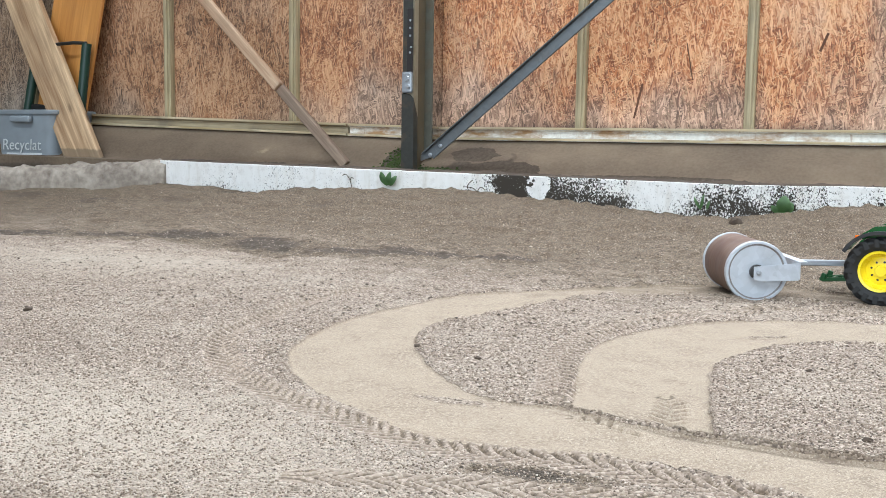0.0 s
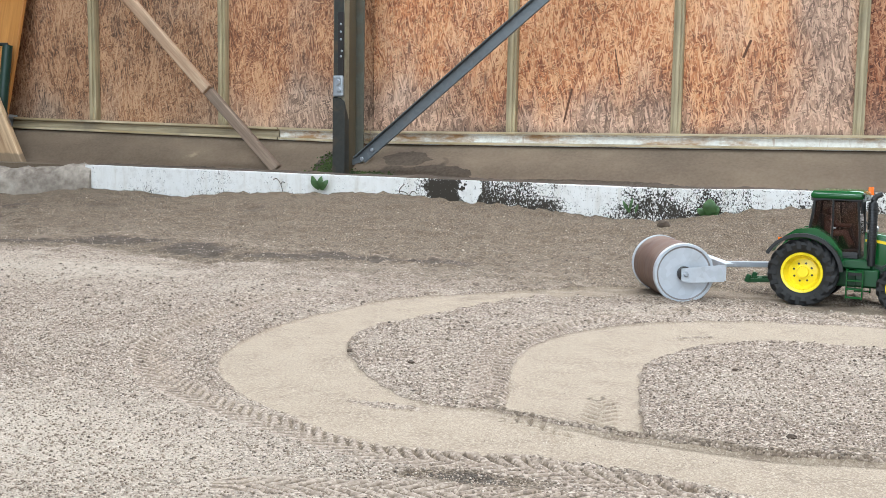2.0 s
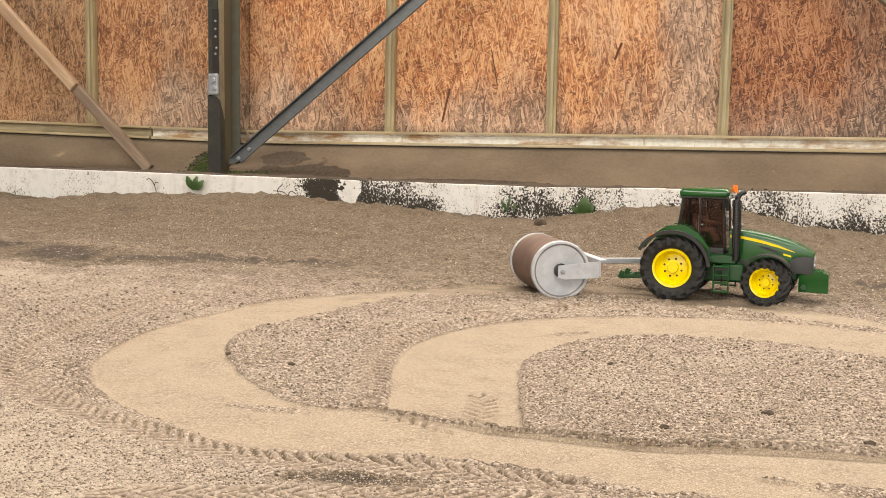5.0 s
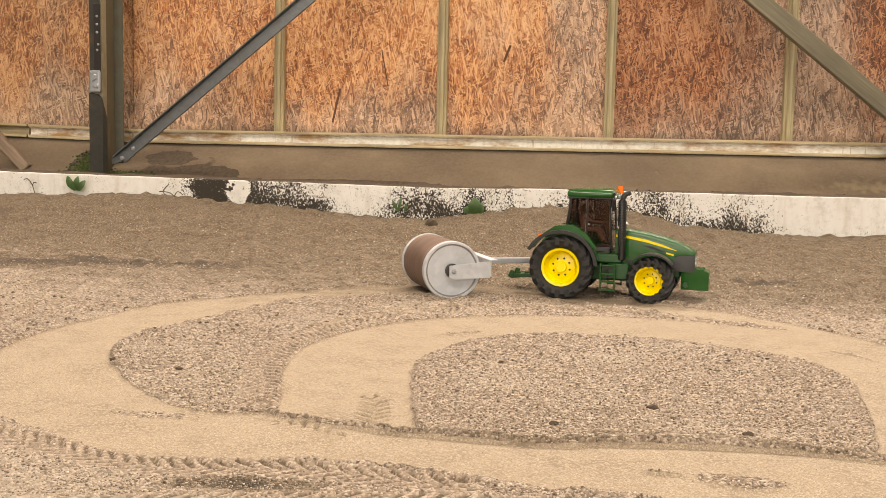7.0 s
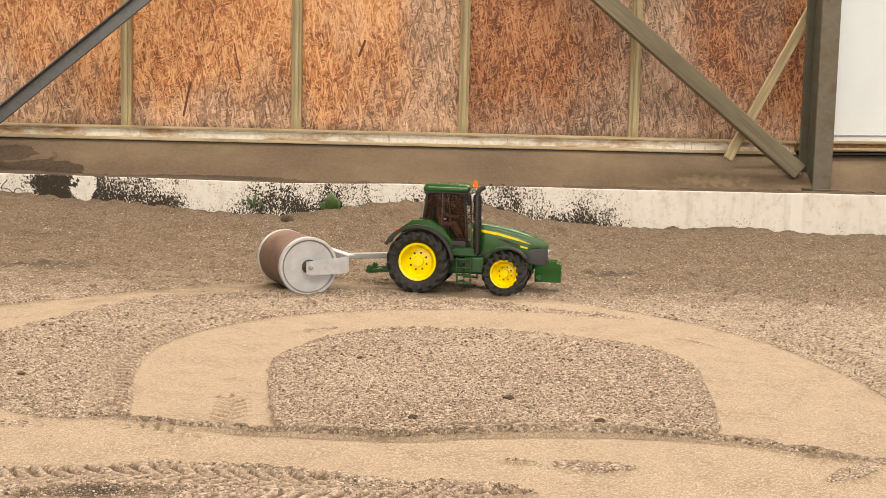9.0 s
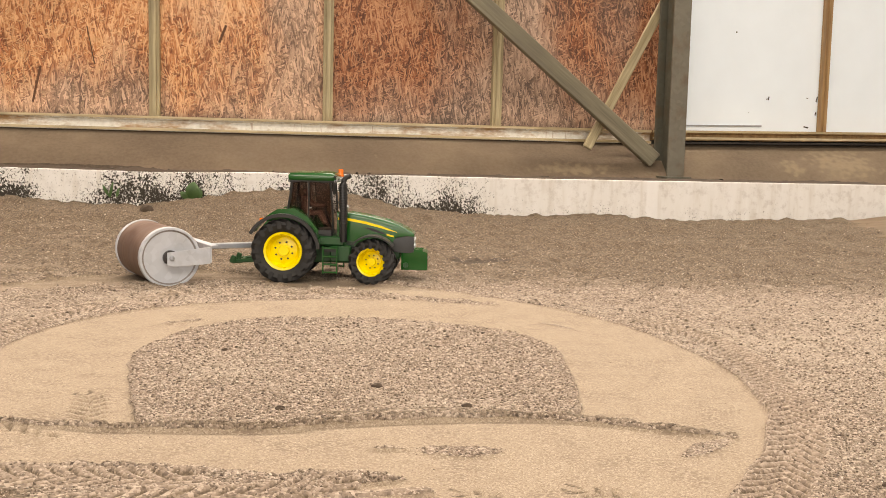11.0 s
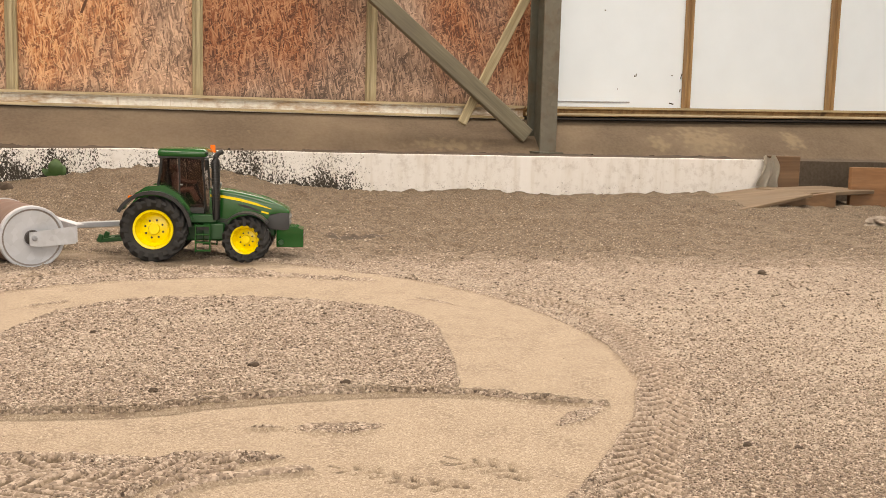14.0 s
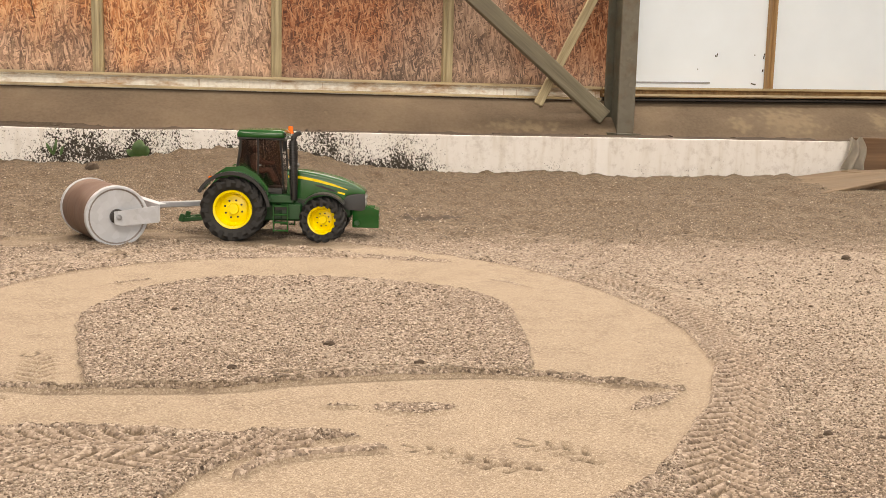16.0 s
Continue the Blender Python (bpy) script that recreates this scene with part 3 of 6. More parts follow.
LOOSE_CRESCENT = curve_points([(-0.612, 1.24), (-0.653, 1.345), (-0.65, 1.42), (-0.624, 1.526), (-0.59, 1.67), (-0.55, 1.80), (-0.472, 1.873), (-0.36, 1.93), (-0.25, 1.96), (-0.147, 1.985), (-0.03, 1.975), (0.105, 1.91), (0.25, 1.825), (0.352, 1.735), (0.25, 1.768), (0.10, 1.795), (-0.012, 1.788), (-0.109, 1.756), (-0.217, 1.70), (-0.30, 1.62), (-0.36, 1.52), (-0.385, 1.39), (-0.377, 1.259), (-0.35, 1.146), (-0.334, 1.083), (-0.322, 1.035), (-0.35, 1.02), (-0.386, 1.018), (-0.427, 1.035), (-0.48, 1.075), (-0.545, 1.145)], 4, True)
LOOSE_MIDDLE = curve_points([(-0.15, 0.978), (-0.17, 1.04), (-0.19, 1.14), (-0.21, 1.25), (-0.213, 1.32), (-0.208, 1.385), (-0.18, 1.465), (-0.13, 1.535), (-0.05, 1.575), (0.06, 1.592), (0.17, 1.597), (0.27, 1.535), (0.335, 1.443), (0.355, 1.34), (0.34, 1.212), (0.315, 1.10), (0.285, 0.986), (0.21, 0.99), (0.13, 0.988), (0.05, 0.98), (-0.03, 0.962), (-0.09, 0.966)], 4, True)
TRACKS = [  # tyre prints: centre line, half width, lug direction
    (curve_points([(-0.944, 1.70), (-0.944, 1.576), (-0.935, 1.42), (-0.905, 1.276), (-0.87, 1.15), (-0.80, 1.055), (-0.735, 0.995), (-0.65, 0.945), (-0.57, 0.905), (-0.50, 0.878), (-0.44, 0.852), (-0.386, 0.833), (-0.33, 0.825), (-0.278, 0.832), (-0.222, 0.828), (-0.173, 0.818), (-0.10, 0.808)], 6), 0.024, 1),
    (curve_points([(-0.45, 0.70), (-0.33, 0.735), (-0.22, 0.752), (-0.12, 0.762), (-0.04, 0.775), (0.03, 0.797)]), 0.021, -1),
    (curve_points([(-0.01, 0.737), (0.021, 0.763), (0.061, 0.772), (0.102, 0.779)]), 0.005, 1),
    (curve_points([(-0.344, 1.062), (-0.365, 1.13), (-0.405, 1.26), (-0.415, 1.40), (-0.40, 1.54), (-0.35, 1.66), (-0.25, 1.775), (-0.11, 1.85), (0.05, 1.865), (0.2, 1.80)]), 0.026, 1),
    (curve_points([(0.56, 1.56), (0.605, 1.424), (0.60, 1.27), (0.565, 1.121), (0.515, 0.968), (0.475, 0.886), (0.425, 0.81), (0.38, 0.74), (0.35, 0.67), (0.335, 0.60)]), 0.028, -1),
    (curve_points([(0.13, 0.785), (0.155, 0.768), (0.18, 0.742), (0.213, 0.721)]), 0.013, 1),
    (curve_points([(0.232, 0.787), (0.27, 0.745)]), 0.018, 1),
    (curve_points([(-0.232, 1.13), (-0.221, 1.086), (-0.208, 0.994)]), 0.018, 1),
    (curve_points([(-0.60, 2.05), (-0.36, 2.19), (-0.10, 2.23), (0.12, 2.17)]), 0.02, 1),
    (curve_points([(-0.31, 1.0), (-0.275, 0.985), (-0.235, 0.958)]), 0.011, 1),
]
LOOSE = [(-0.455, 1.003, 0.055, 0.013, -6), (0.15, 0.886, 0.045, 0.017, -6), (0.385, 0.885, 0.045, 0.014, 38), (-0.18, 1.565, 0.06, 0.012, 35), (0.405, 1.53, 0.05, 0.010, -60), (0.08, 0.896, 0.02, 0.003, -5)]
BERMS = [  # spilled grit along the far edge of the front band: line, half width, rise
    (curve_points([(-0.325, 1.03), (-0.262, 0.996), (-0.199, 0.978), (-0.14, 0.972), (-0.08, 0.965), (-0.02, 0.962), (0.04, 0.978), (0.10, 0.988), (0.17, 0.992), (0.24, 0.986), (0.30, 0.974), (0.35, 0.948), (0.40, 0.926), (0.425, 0.915)]), 0.0042, 0.001),
    (curve_points([(0.27, 0.982), (0.31, 0.970), (0.355, 0.948), (0.40, 0.928)]), 0.0085, 0.0015),
    (curve_points([(0.02, 0.986), (0.08, 1.0), (0.15, 1.004), (0.20, 0.998)]), 0.008, 0.002),
]


def signed_distance(x, y, outline):
    """Distance to a closed outline, negative inside."""
    best, inside = np.full(x.shape, 1e9), np.zeros(x.shape, bool)
    for (ax, ay), (bx, by) in zip(outline[:-1], outline[1:]):
        dx, dy = bx - ax, by - ay
        n = dx * dx + dy * dy
        if n < 1e-12:
            continue
        t = np.clip(((x - ax) * dx + (y - ay) * dy) / n, 0, 1)
        best = np.minimum(best, np.hypot(x - ax - t * dx, y - ay - t * dy))
        if dy:
            inside ^= ((ay > y) != (by > y)) & (x < ax + (y - ay) / dy * dx)
    return np.where(inside, -best, best)


EDGE_X, EDGE_Y, EDGE_STEP = np.arange(-0.95, 0.75, 0.004), np.arange(0.5, 2.4, 0.004), 0.004
EDGE_MAP = [signed_distance(*np.meshgrid(EDGE_X, EDGE_Y), line) for line in (ROLLED_EDGE, LOOSE_CRESCENT, LOOSE_MIDDLE)]
EDGE_MAP = np.maximum(EDGE_MAP[0], np.maximum(-EDGE_MAP[1], -EDGE_MAP[2]))


def edge_distance(x, y):
    """Distance to the edge of the rolled surface, negative on it."""
    u = np.clip((x - EDGE_X[0]) / EDGE_STEP, 0, len(EDGE_X) - 1.001)
    v = np.clip((y - EDGE_Y[0]) / EDGE_STEP, 0, len(EDGE_Y) - 1.001)
    i, j = u.astype(int), v.astype(int)
    u, v = u - i, v - j
    m = EDGE_MAP
    return (m[j, i] * (1 - u) + m[j, i + 1] * u) * (1 - v) + (m[j + 1, i] * (1 - u) + m[j + 1, i + 1] * u) * v


def kerb_sand(x):
    """How high the sand lies against the kerb."""
    return np.interp(x, [-3.8, -2.82, -1.9, -1.63, -1.17, -0.45, 0.0, 0.42, 0.62, 1.0, 1.25, 1.6, 2.6], [0.03, 0.12, 0.114, 0.121, 0.092, 0.077, 0.096, 0.07, 0.057, 0.052, 0.036, 0.03, 0.03])


def rolled(x, y):
    """1 where the roller has pressed the grit flat, 0 where it lies loose."""
    wob = 0.003 * soft_noise(x * 9, y * 9) + 0.0025 * soft_noise(x * 40, y * 40)
    p = 1 - smooth_step(edge_distance(x, y) + wob, -0.004, 0.004)
    for cx, cy, a, b, turn in LOOSE:
        c, s = math.cos(radians(turn)), math.sin(radians(turn))
        u, v = (x - cx) * c + (y - cy) * s, -(x - cx) * s + (y - cy) * c
        p = p * (0.3 + 0.7 * smooth_step(np.hypot(u / a, v / b) + 70 * wob, 0.6, 1.2))
    for line, half, _ in TRACKS[1:3]:
        d, _, _ = along_line(x, y, line, 0.07)
        p = p * smooth_step(d + 0.4 * wob, half * 0.85, half * 1.1)
    for line, half, _ in BERMS:
        d, _, _ = along_line(x, y, line, 0.07)
        p = p * smooth_step(d + wob * 0.6, half * 0.6, half * 1.1)
    return p


def ground_height(x, y, packed):
    """The height of the sand at plan points."""
    z = kerb_sand(x) * smooth_step(y, 2.25, 3.28) ** 1.2
    z = z + (0.006 * soft_noise(x * 2.1, y * 2.1) + 0.004 * soft_noise(x * 5, y * 5)) * (1 - 0.7 * packed)
    z = z + 0.022 * smooth_step(y, 2.3, 2.9) * soft_noise(x * 1.7 + 9, y * 3.1)
    z = z + 0.03 * np.exp(-((x + 1.7) / 0.7) ** 2 - ((y - 2.35 + 0.25 * (x + 1.7)) / 0.2) ** 2)
    z = z - 0.0045 * packed
    d = edge_distance(x, y)
    z = z + (1 - packed) * 0.0035 * np.exp(-((d - 0.006) / 0.007) ** 2) * (0.6 + 0.3 * soft_noise(x * 12, y * 12))
    z = z + smooth_step(y, 1.5, 2.0) * (1 - packed) * (0.0055 * soft_noise(x * 28, y * 28) + 0.0045 * soft_noise(x * 55 + 3, y * 55))
    z = z + smooth_step(y, 2.2, 2.5) * (0.007 * soft_noise(x * 4.1, y * 9.0) + 0.004 * soft_noise(x * 11, y * 19))
    z = z + smooth_step(y, 3.0, 3.25) * (0.008 * soft_noise(x * 7, y * 12) + 0.006 * soft_noise(x * 31, y * 31))
    z = z - 0.062 * np.exp(-((x + 2.36) / 0.17) ** 2 - ((y - 3.21) / 0.11) ** 2)
    z = z + 0.024 * np.exp(-((x - 1.75) / 0.38) ** 2 - ((y - 2.88) / 0.22) ** 2)
    calm = np.ones(np.shape(x))
    for line, half, _ in TRACKS:
        d, _, _ = along_line(x, y, line, 0.07)
        calm = calm * (0.06 + 0.94 * smooth_step(d, half * 0.8, half * 1.2))
    z = z + (1 - packed) * calm * (0.0018 * soft_noise(x * 60, y * 60) + 0.0012 * soft_noise(x * 150, y * 150))
    for line, half, rise in BERMS:
        d, _, _ = along_line(x, y, line, 0.07)
        z = z + rise * np.exp(-(d / half) ** 2)
    for line, half, way in TRACKS:
        d, run, side = along_line(x, y, line, 0.07)
        inside = 1 - smooth_step(d, half * 0.85, half * 1.15)
        ends = smooth_step(run, 0.0, 0.02)
        phase = run / 0.0178 + way * np.abs(side) / (0.015 if half > 0.0185 else 0.028) + 0.5 * (side > 0)
        lug = smooth_step(np.abs((phase % 1.0) - 0.5), 0.08, 0.30)
        wear = 0.85 + 0.3 * soft_noise(x * 9, y * 9)
        light = (half > 0.008) * (1 - (0.95 if half > 0.0185 else 0.2) * packed)
        z = z + light * inside * ends * ((0.52 if half > 0.0185 else 1.0) * np.clip(wear, 0.3, 1.1) * (0.0095 * lug - 0.0068)) + 0.0016 * np.exp(-((d - half * 1.15) / 0.008) ** 2) * ends
    return z


def graded(lo, fine_lo, fine_hi, hi, step, growth=1.12, widest=0.12):
    """Grid lines, close together in the middle stretch."""
    mid = list(np.arange(fine_lo, fine_hi, step))
    out, s, c = [], step, fine_lo
    while c > lo:
        s = min(s * growth, widest)
        c -= s
        out.append(max(c, lo))
    up, s, c = [], step, mid[-1]
    while c < hi:
        s = min(s * growth, widest)
        c += s
        up.append(min(c, hi))
    return np.array(sorted(set(out)) + mid + up)


def dust_at(x, y):
    """Pale dusty patches on the grit."""
    return 1.5 * np.exp(-((x + 0.74) / 0.42) ** 2 - ((y - 0.72) / 0.20) ** 2) + np.exp(-((x + 1.70) / 0.45) ** 2 - ((y - 1.80) / 0.20) ** 2) + 0.6 * np.exp(-((x - 0.95) / 0.40) ** 2 - ((y - 1.2) / 0.5) ** 2)


def build_ground():
    gx = graded(-5.2, -0.98, 0.66, 4.5, 0.0024, 1.02, 0.1)
    gy = graded(-6.0, 0.64, 1.30, 3.30, 0.0024, 1.008, 0.1)
    X, Y = np.meshgrid(gx, gy)
    packed = rolled(X, Y)
    Z = ground_height(X, Y, packed)
    pressed = np.zeros(X.shape)
    for line, half, _ in TRACKS:
        d, run, _ = along_line(X, Y, line, 0.07)
        pressed = np.maximum(pressed, 1 - smooth_step(d, half * 0.8, half * 1.2))
    damp = smooth_step(Y + 0.25 * soft_noise(X * 2.3, Y * 2.3) + 0.25 * smooth_step(X, 0.0, 1.2), 1.45, 2.6) * 0.86
    # darker streak along the low dune at the back left
    d, _, _ = along_line(X, Y, curve_points([(-2.6, 2.2), (-2.1, 2.24), (-1.95, 2.28), (-1.744, 2.25), (-1.5, 2.17), (-1.31, 2.14), (-1.15, 2.19), (-0.8, 2.27)]))
    damp = np.maximum(damp, (1.55 + 0.45 * soft_noise(X * 8, Y * 16)) * np.exp(-(d / 0.11) ** 2))
    # darkest tone over the hollow by the kerb
    damp = np.maximum(damp, 2.2 * np.exp(-((X + 2.36) / 0.16) ** 2 - ((Y - 3.23) / 0.09) ** 2))
    # back-left corner: damp earth, with the corner's shade put into the same tone
    damp = np.maximum(damp, (0.98 + 0.3 * soft_noise(X * 5, Y * 11)) * smooth_step(-X - 0.3 * Y, -0.3, 0.7) * smooth_step(Y, 2.5, 2.85))
    damp = np.maximum(damp, 1.75 * np.exp(-((X - 0.43) / 0.13) ** 2 - ((Y - 2.33) / 0.05) ** 2))
    damp = np.maximum(damp, 2.2 * np.exp(-((X + 0.275) / 0.055) ** 2 - ((Y - 0.785) / 0.016) ** 2))
    dust = dust_at(X, Y)
    # shade of the lug grooves, painted through the damp mask
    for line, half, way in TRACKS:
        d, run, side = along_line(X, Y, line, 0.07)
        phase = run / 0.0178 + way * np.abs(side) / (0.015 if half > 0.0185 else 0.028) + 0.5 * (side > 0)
        groove_shade = 1 - smooth_step(np.abs((phase % 1.0) - 0.5), 0.13, 0.26)
        damp = np.maximum(damp, (1.15 if half > 0.0185 else 1.25 if half > 0.008 else 0.0) * groove_shade * (1 - smooth_step(d, half * 0.8, half * 1.05)) * (1 - (0.9 if half > 0.0185 else 0.35) * packed))
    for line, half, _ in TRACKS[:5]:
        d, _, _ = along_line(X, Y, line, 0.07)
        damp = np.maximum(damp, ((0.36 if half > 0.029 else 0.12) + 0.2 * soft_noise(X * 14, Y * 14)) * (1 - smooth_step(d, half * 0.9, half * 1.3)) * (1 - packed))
    for line, half, _ in BERMS:
        d, _, _ = along_line(X, Y, line, 0.07)
        damp = np.maximum(damp, 0.7 * np.exp(-(d / half) ** 2))
    nx, ny = len(gx), len(gy)
    co = np.stack([X, Y, Z], -1).reshape(-1, 3)
    i = np.arange(nx * ny).reshape(ny, nx)
    quads = np.stack([i[:-1, :-1], i[:-1, 1:], i[1:, 1:], i[1:, :-1]], -1).reshape(-1, 4)
    me = bpy.data.meshes.new("ground")
    me.vertices.add(len(co))
    me.vertices.foreach_set("co", co.ravel())
    me.loops.add(quads.size)
    me.loops.foreach_set("vertex_index", quads.ravel().astype(np.int32))
    me.polygons.add(len(quads))
    me.polygons.foreach_set("loop_start", np.arange(0, quads.size, 4, dtype=np.int32))
    me.polygons.foreach_set("use_smooth", np.ones(len(quads), bool))
    me.update(calc_edges=True)
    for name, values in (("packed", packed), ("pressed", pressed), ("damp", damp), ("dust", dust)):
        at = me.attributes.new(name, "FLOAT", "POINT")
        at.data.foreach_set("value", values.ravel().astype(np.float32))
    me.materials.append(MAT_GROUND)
    return tagged(new("ground", me), "sandpit of loose brown grit with rolled smooth bands and tyre prints", "ground", kind="structure")


def height_at(x, y):
    ax, ay = np.array([float(x)]), np.array([float(y)])
    return float(ground_height(ax, ay, rolled(ax, ay))[0])


build_ground()


def on_sand(x, y):
    return (x, y, height_at(x, y))


# ---- the hall ----
def rail_top(x):
    return float(np.interp(x, [-5.2, -1.7, 1.3, 4.5], [0.447, 0.351, 0.346, 0.393]))


def plinth_foot(x):
    return float(np.interp(x, [-5.2, -2.8, -1.7, -0.45, 1.3, 4.5], [0.225, 0.2, 0.185, 0.168, 0.170, 0.172]))


def sweep_x(bm, xs, outline):
    """A cross-section in y and z that changes along x."""
    return loft(bm, [[(x, y, z) for y, z in outline(x)] for x in xs])


def build_wall_north():
    wall = holder("wall_north")
    tagged(wall, "hall wall of strand board and white panels between battens", "wall", kind="structure")
    part("cladding", boxed((9.9, 0.06, 2.85), (-0.35, 3.80, 1.325)), MAT_HALL, wall)
    # upper cladding and bars frame an unseen, assumed window opening
    part("cladding", boxed((9.9, 0.06, 0.8), (-0.35, 3.80, 4.1)), MAT_HALL, wall)
    for x in (-4.2, -2.0, 0.25, 2.5, 4.2):
        part("window_bar", boxed((0.06, 0.05, 0.95), (x, 3.80, 3.225)), MAT_STUD, wall)
    studs = [-4.33, -3.70, -3.084, -2.41, -1.72, -1.131, -0.515, 0.091, 0.711, 1.43, 1.999, 2.664, 3.32, 3.98]
    boards = [0, 2, 2, 4, 1, 1, 1, 5, 5, 3, 3, 3, 3]
    rnd = random.Random(3)
    for k, (a, b) in enumerate(zip(studs, studs[1:])):
        w, foot = b - a - 0.003, rail_top((a + b) / 2) - 0.03
        kind = boards[k]
        bm = boxed((w, 0.018, 2.3), bevel=0.0015)
        if kind != 3:
            ob = part("strand_board", bm, MAT_OSB[{0: 0, 1: 1, 2: 3, 4: 4, 5: 2}[kind]], wall)
        else:
            ob = part("white_panel", bm, MAT_PANEL, wall, "smooth white wall panel")
        ob.location = ((a + b) / 2, 3.711 + rnd.uniform(-0.001, 0.001), foot + 1.15)
    for x in studs:
        if x in (-1.72, 1.43):
            continue
        mat = MAT_STUD if x < 1.3 else MAT_STUD_NEW
        foot = rail_top(x)
        wide = 0.036 if x < 1.3 else 0.025
        bm = boxed((wide, 0.034, 2.3), (0, 0, 1.15), bevel=0.002)
        box(bm, (0.45 * wide, 0.012, 2.3), (0, -0.022, 1.15), bevel=0.0015)
        ob = part("batten", bm, mat, wall)
        ob.location = (x, 3.682, foot - 0.004)
        ob.rotation_euler = (0, radians(rnd.uniform(-0.25, 0.25)), 0)
    for a, b in ((-5.2, -2.12), (-2.12, -1.7), (-1.7, 1.3), (1.3, 4.5)):
        deep = 0.050 if b < 1.5 else 0.036
        rail = sweep_x(bmesh.new(), [a + 0.004, b - 0.004], lambda x: [(3.695, rail_top(x)), (3.640, rail_top(x)), (3.640, rail_top(x) - 0.010), (3.650, rail_top(x) - 0.014), (3.650, rail_top(x) - deep + 0.012), (3.636, rail_top(x) - deep + 0.010), (3.636, rail_top(x) - deep), (3.695, rail_top(x) - deep)])
        mat, label = (MAT_RAIL_OLD, "dirty yellow-brown sill rail") if b < -2 else (MAT_RAIL, "white-primed sill rail with rust runs") if b < 1.5 else (MAT_STUD_NEW, "brown wooden sill rail")
        part("sill_rail", rail, mat, wall, label)
        drop = 0.050 if b < 1.5 else 0.034
        for dz in (0.0, drop - 0.009):
            part("rail_lip", sweep_x(bmesh.new(), [a + 0.004, b - 0.004], lambda x: [(3.642, rail_top(x) - dz + 0.0015), (3.631, rail_top(x) - dz + 0.0015), (3.631, rail_top(x) - dz - 0.007), (3.642, rail_top(x) - dz - 0.007)]), MAT_LIP, wall, "thin yellowish rail edge")
    part("strip", boxed((0.36, 0.004, 0.006), (1.58, 3.697, 0.372), (0, -1, 0), bevel=0.001), MAT_BRIGHT_ZINC, wall)
    for x, z, w, h in ((1.785, 0.482, 0.004, 0.014), (1.778, 0.479, 0.003, 0.007), (1.943, 0.487, 0.006, 0.003), (1.707, 0.426, 0.003, 0.004), (1.641, 0.728, 0.005, 0.005), (1.983, 0.484, 0.004, 0.022), (1.981, 0.428, 0.004, 0.012), (1.945, 0.375, 0.020, 0.005)):
        part("scuff", boxed((w, 0.002, h), (x, 3.7015, z), (0, 12, 0)), MAT_DARK_STEEL, wall)
    # knocked-out strands that leave dark slits in the boards
    for x0, z0, x1, z1, w in ((-0.747, 0.659, -0.722, 0.526, 0.004), (-0.904, 0.515, -0.932, 0.39, 0.008), (-0.27, 0.679, -0.294, 0.617, 0.009)):
        lean = math.degrees(math.atan2(x1 - x0, z1 - z0))
        part("slit", boxed((w, 0.002, math.hypot(x1 - x0, z1 - z0)), ((x0 + x1) / 2, 3.7015, (z0 + z1) / 2), (0, lean, 0), bevel=0.0006), MAT_SLIT, wall)
    # thin dark lip under the brown rail
    part("lip", sweep_x(bmesh.new(), [1.37, 4.49], lambda x: [(3.66, rail_top(x) - 0.039), (3.618, rail_top(x) - 0.043), (3.618, rail_top(x) - 0.048), (3.66, rail_top(x) - 0.050)]), MAT_DARK_STEEL, wall)
    return wall


def build_plinth():
    rough = lambda x, k: 0.004 * noise.noise((x * 2.3, k * 5.1, 0))
    bm = bmesh.new()
    xs = [-5.2 + 0.12 * i for i in range(82)]
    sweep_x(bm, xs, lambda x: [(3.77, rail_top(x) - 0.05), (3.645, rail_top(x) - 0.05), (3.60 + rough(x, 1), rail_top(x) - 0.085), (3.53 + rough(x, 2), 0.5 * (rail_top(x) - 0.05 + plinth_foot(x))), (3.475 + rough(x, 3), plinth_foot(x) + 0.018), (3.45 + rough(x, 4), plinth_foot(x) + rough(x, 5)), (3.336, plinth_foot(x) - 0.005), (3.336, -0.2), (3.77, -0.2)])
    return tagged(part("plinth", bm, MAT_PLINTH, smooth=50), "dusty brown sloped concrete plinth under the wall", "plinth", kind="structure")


def build_kerb():
    top = lambda x: float(np.interp(x, [-2.82, -2.2, -1.63, -1.07, -0.45, -0.1, 0.7, 2.1], [0.2, 0.191, 0.183, 0.176, 0.167, 0.173, 0.169, 0.17])) + 0.0015 * noise.noise((x * 9, 0, 0))
    bm = bmesh.new()
    xs = [-2.82 + 0.05 * i for i in range(100) if -2.82 + 0.05 * i < 2.17]
    sweep_x(bm, xs, lambda x: [(3.332, top(x) - 0.012), (3.310, top(x) - 0.006), (3.303, top(x)), (3.300, top(x) - 0.002), (3.300, -0.1), (3.332, -0.1)])
    return tagged(part("kerb", bm, MAT_KERB, smooth=40), "whitewashed low kerb board spotted with black mould", "kerb", kind="structure")


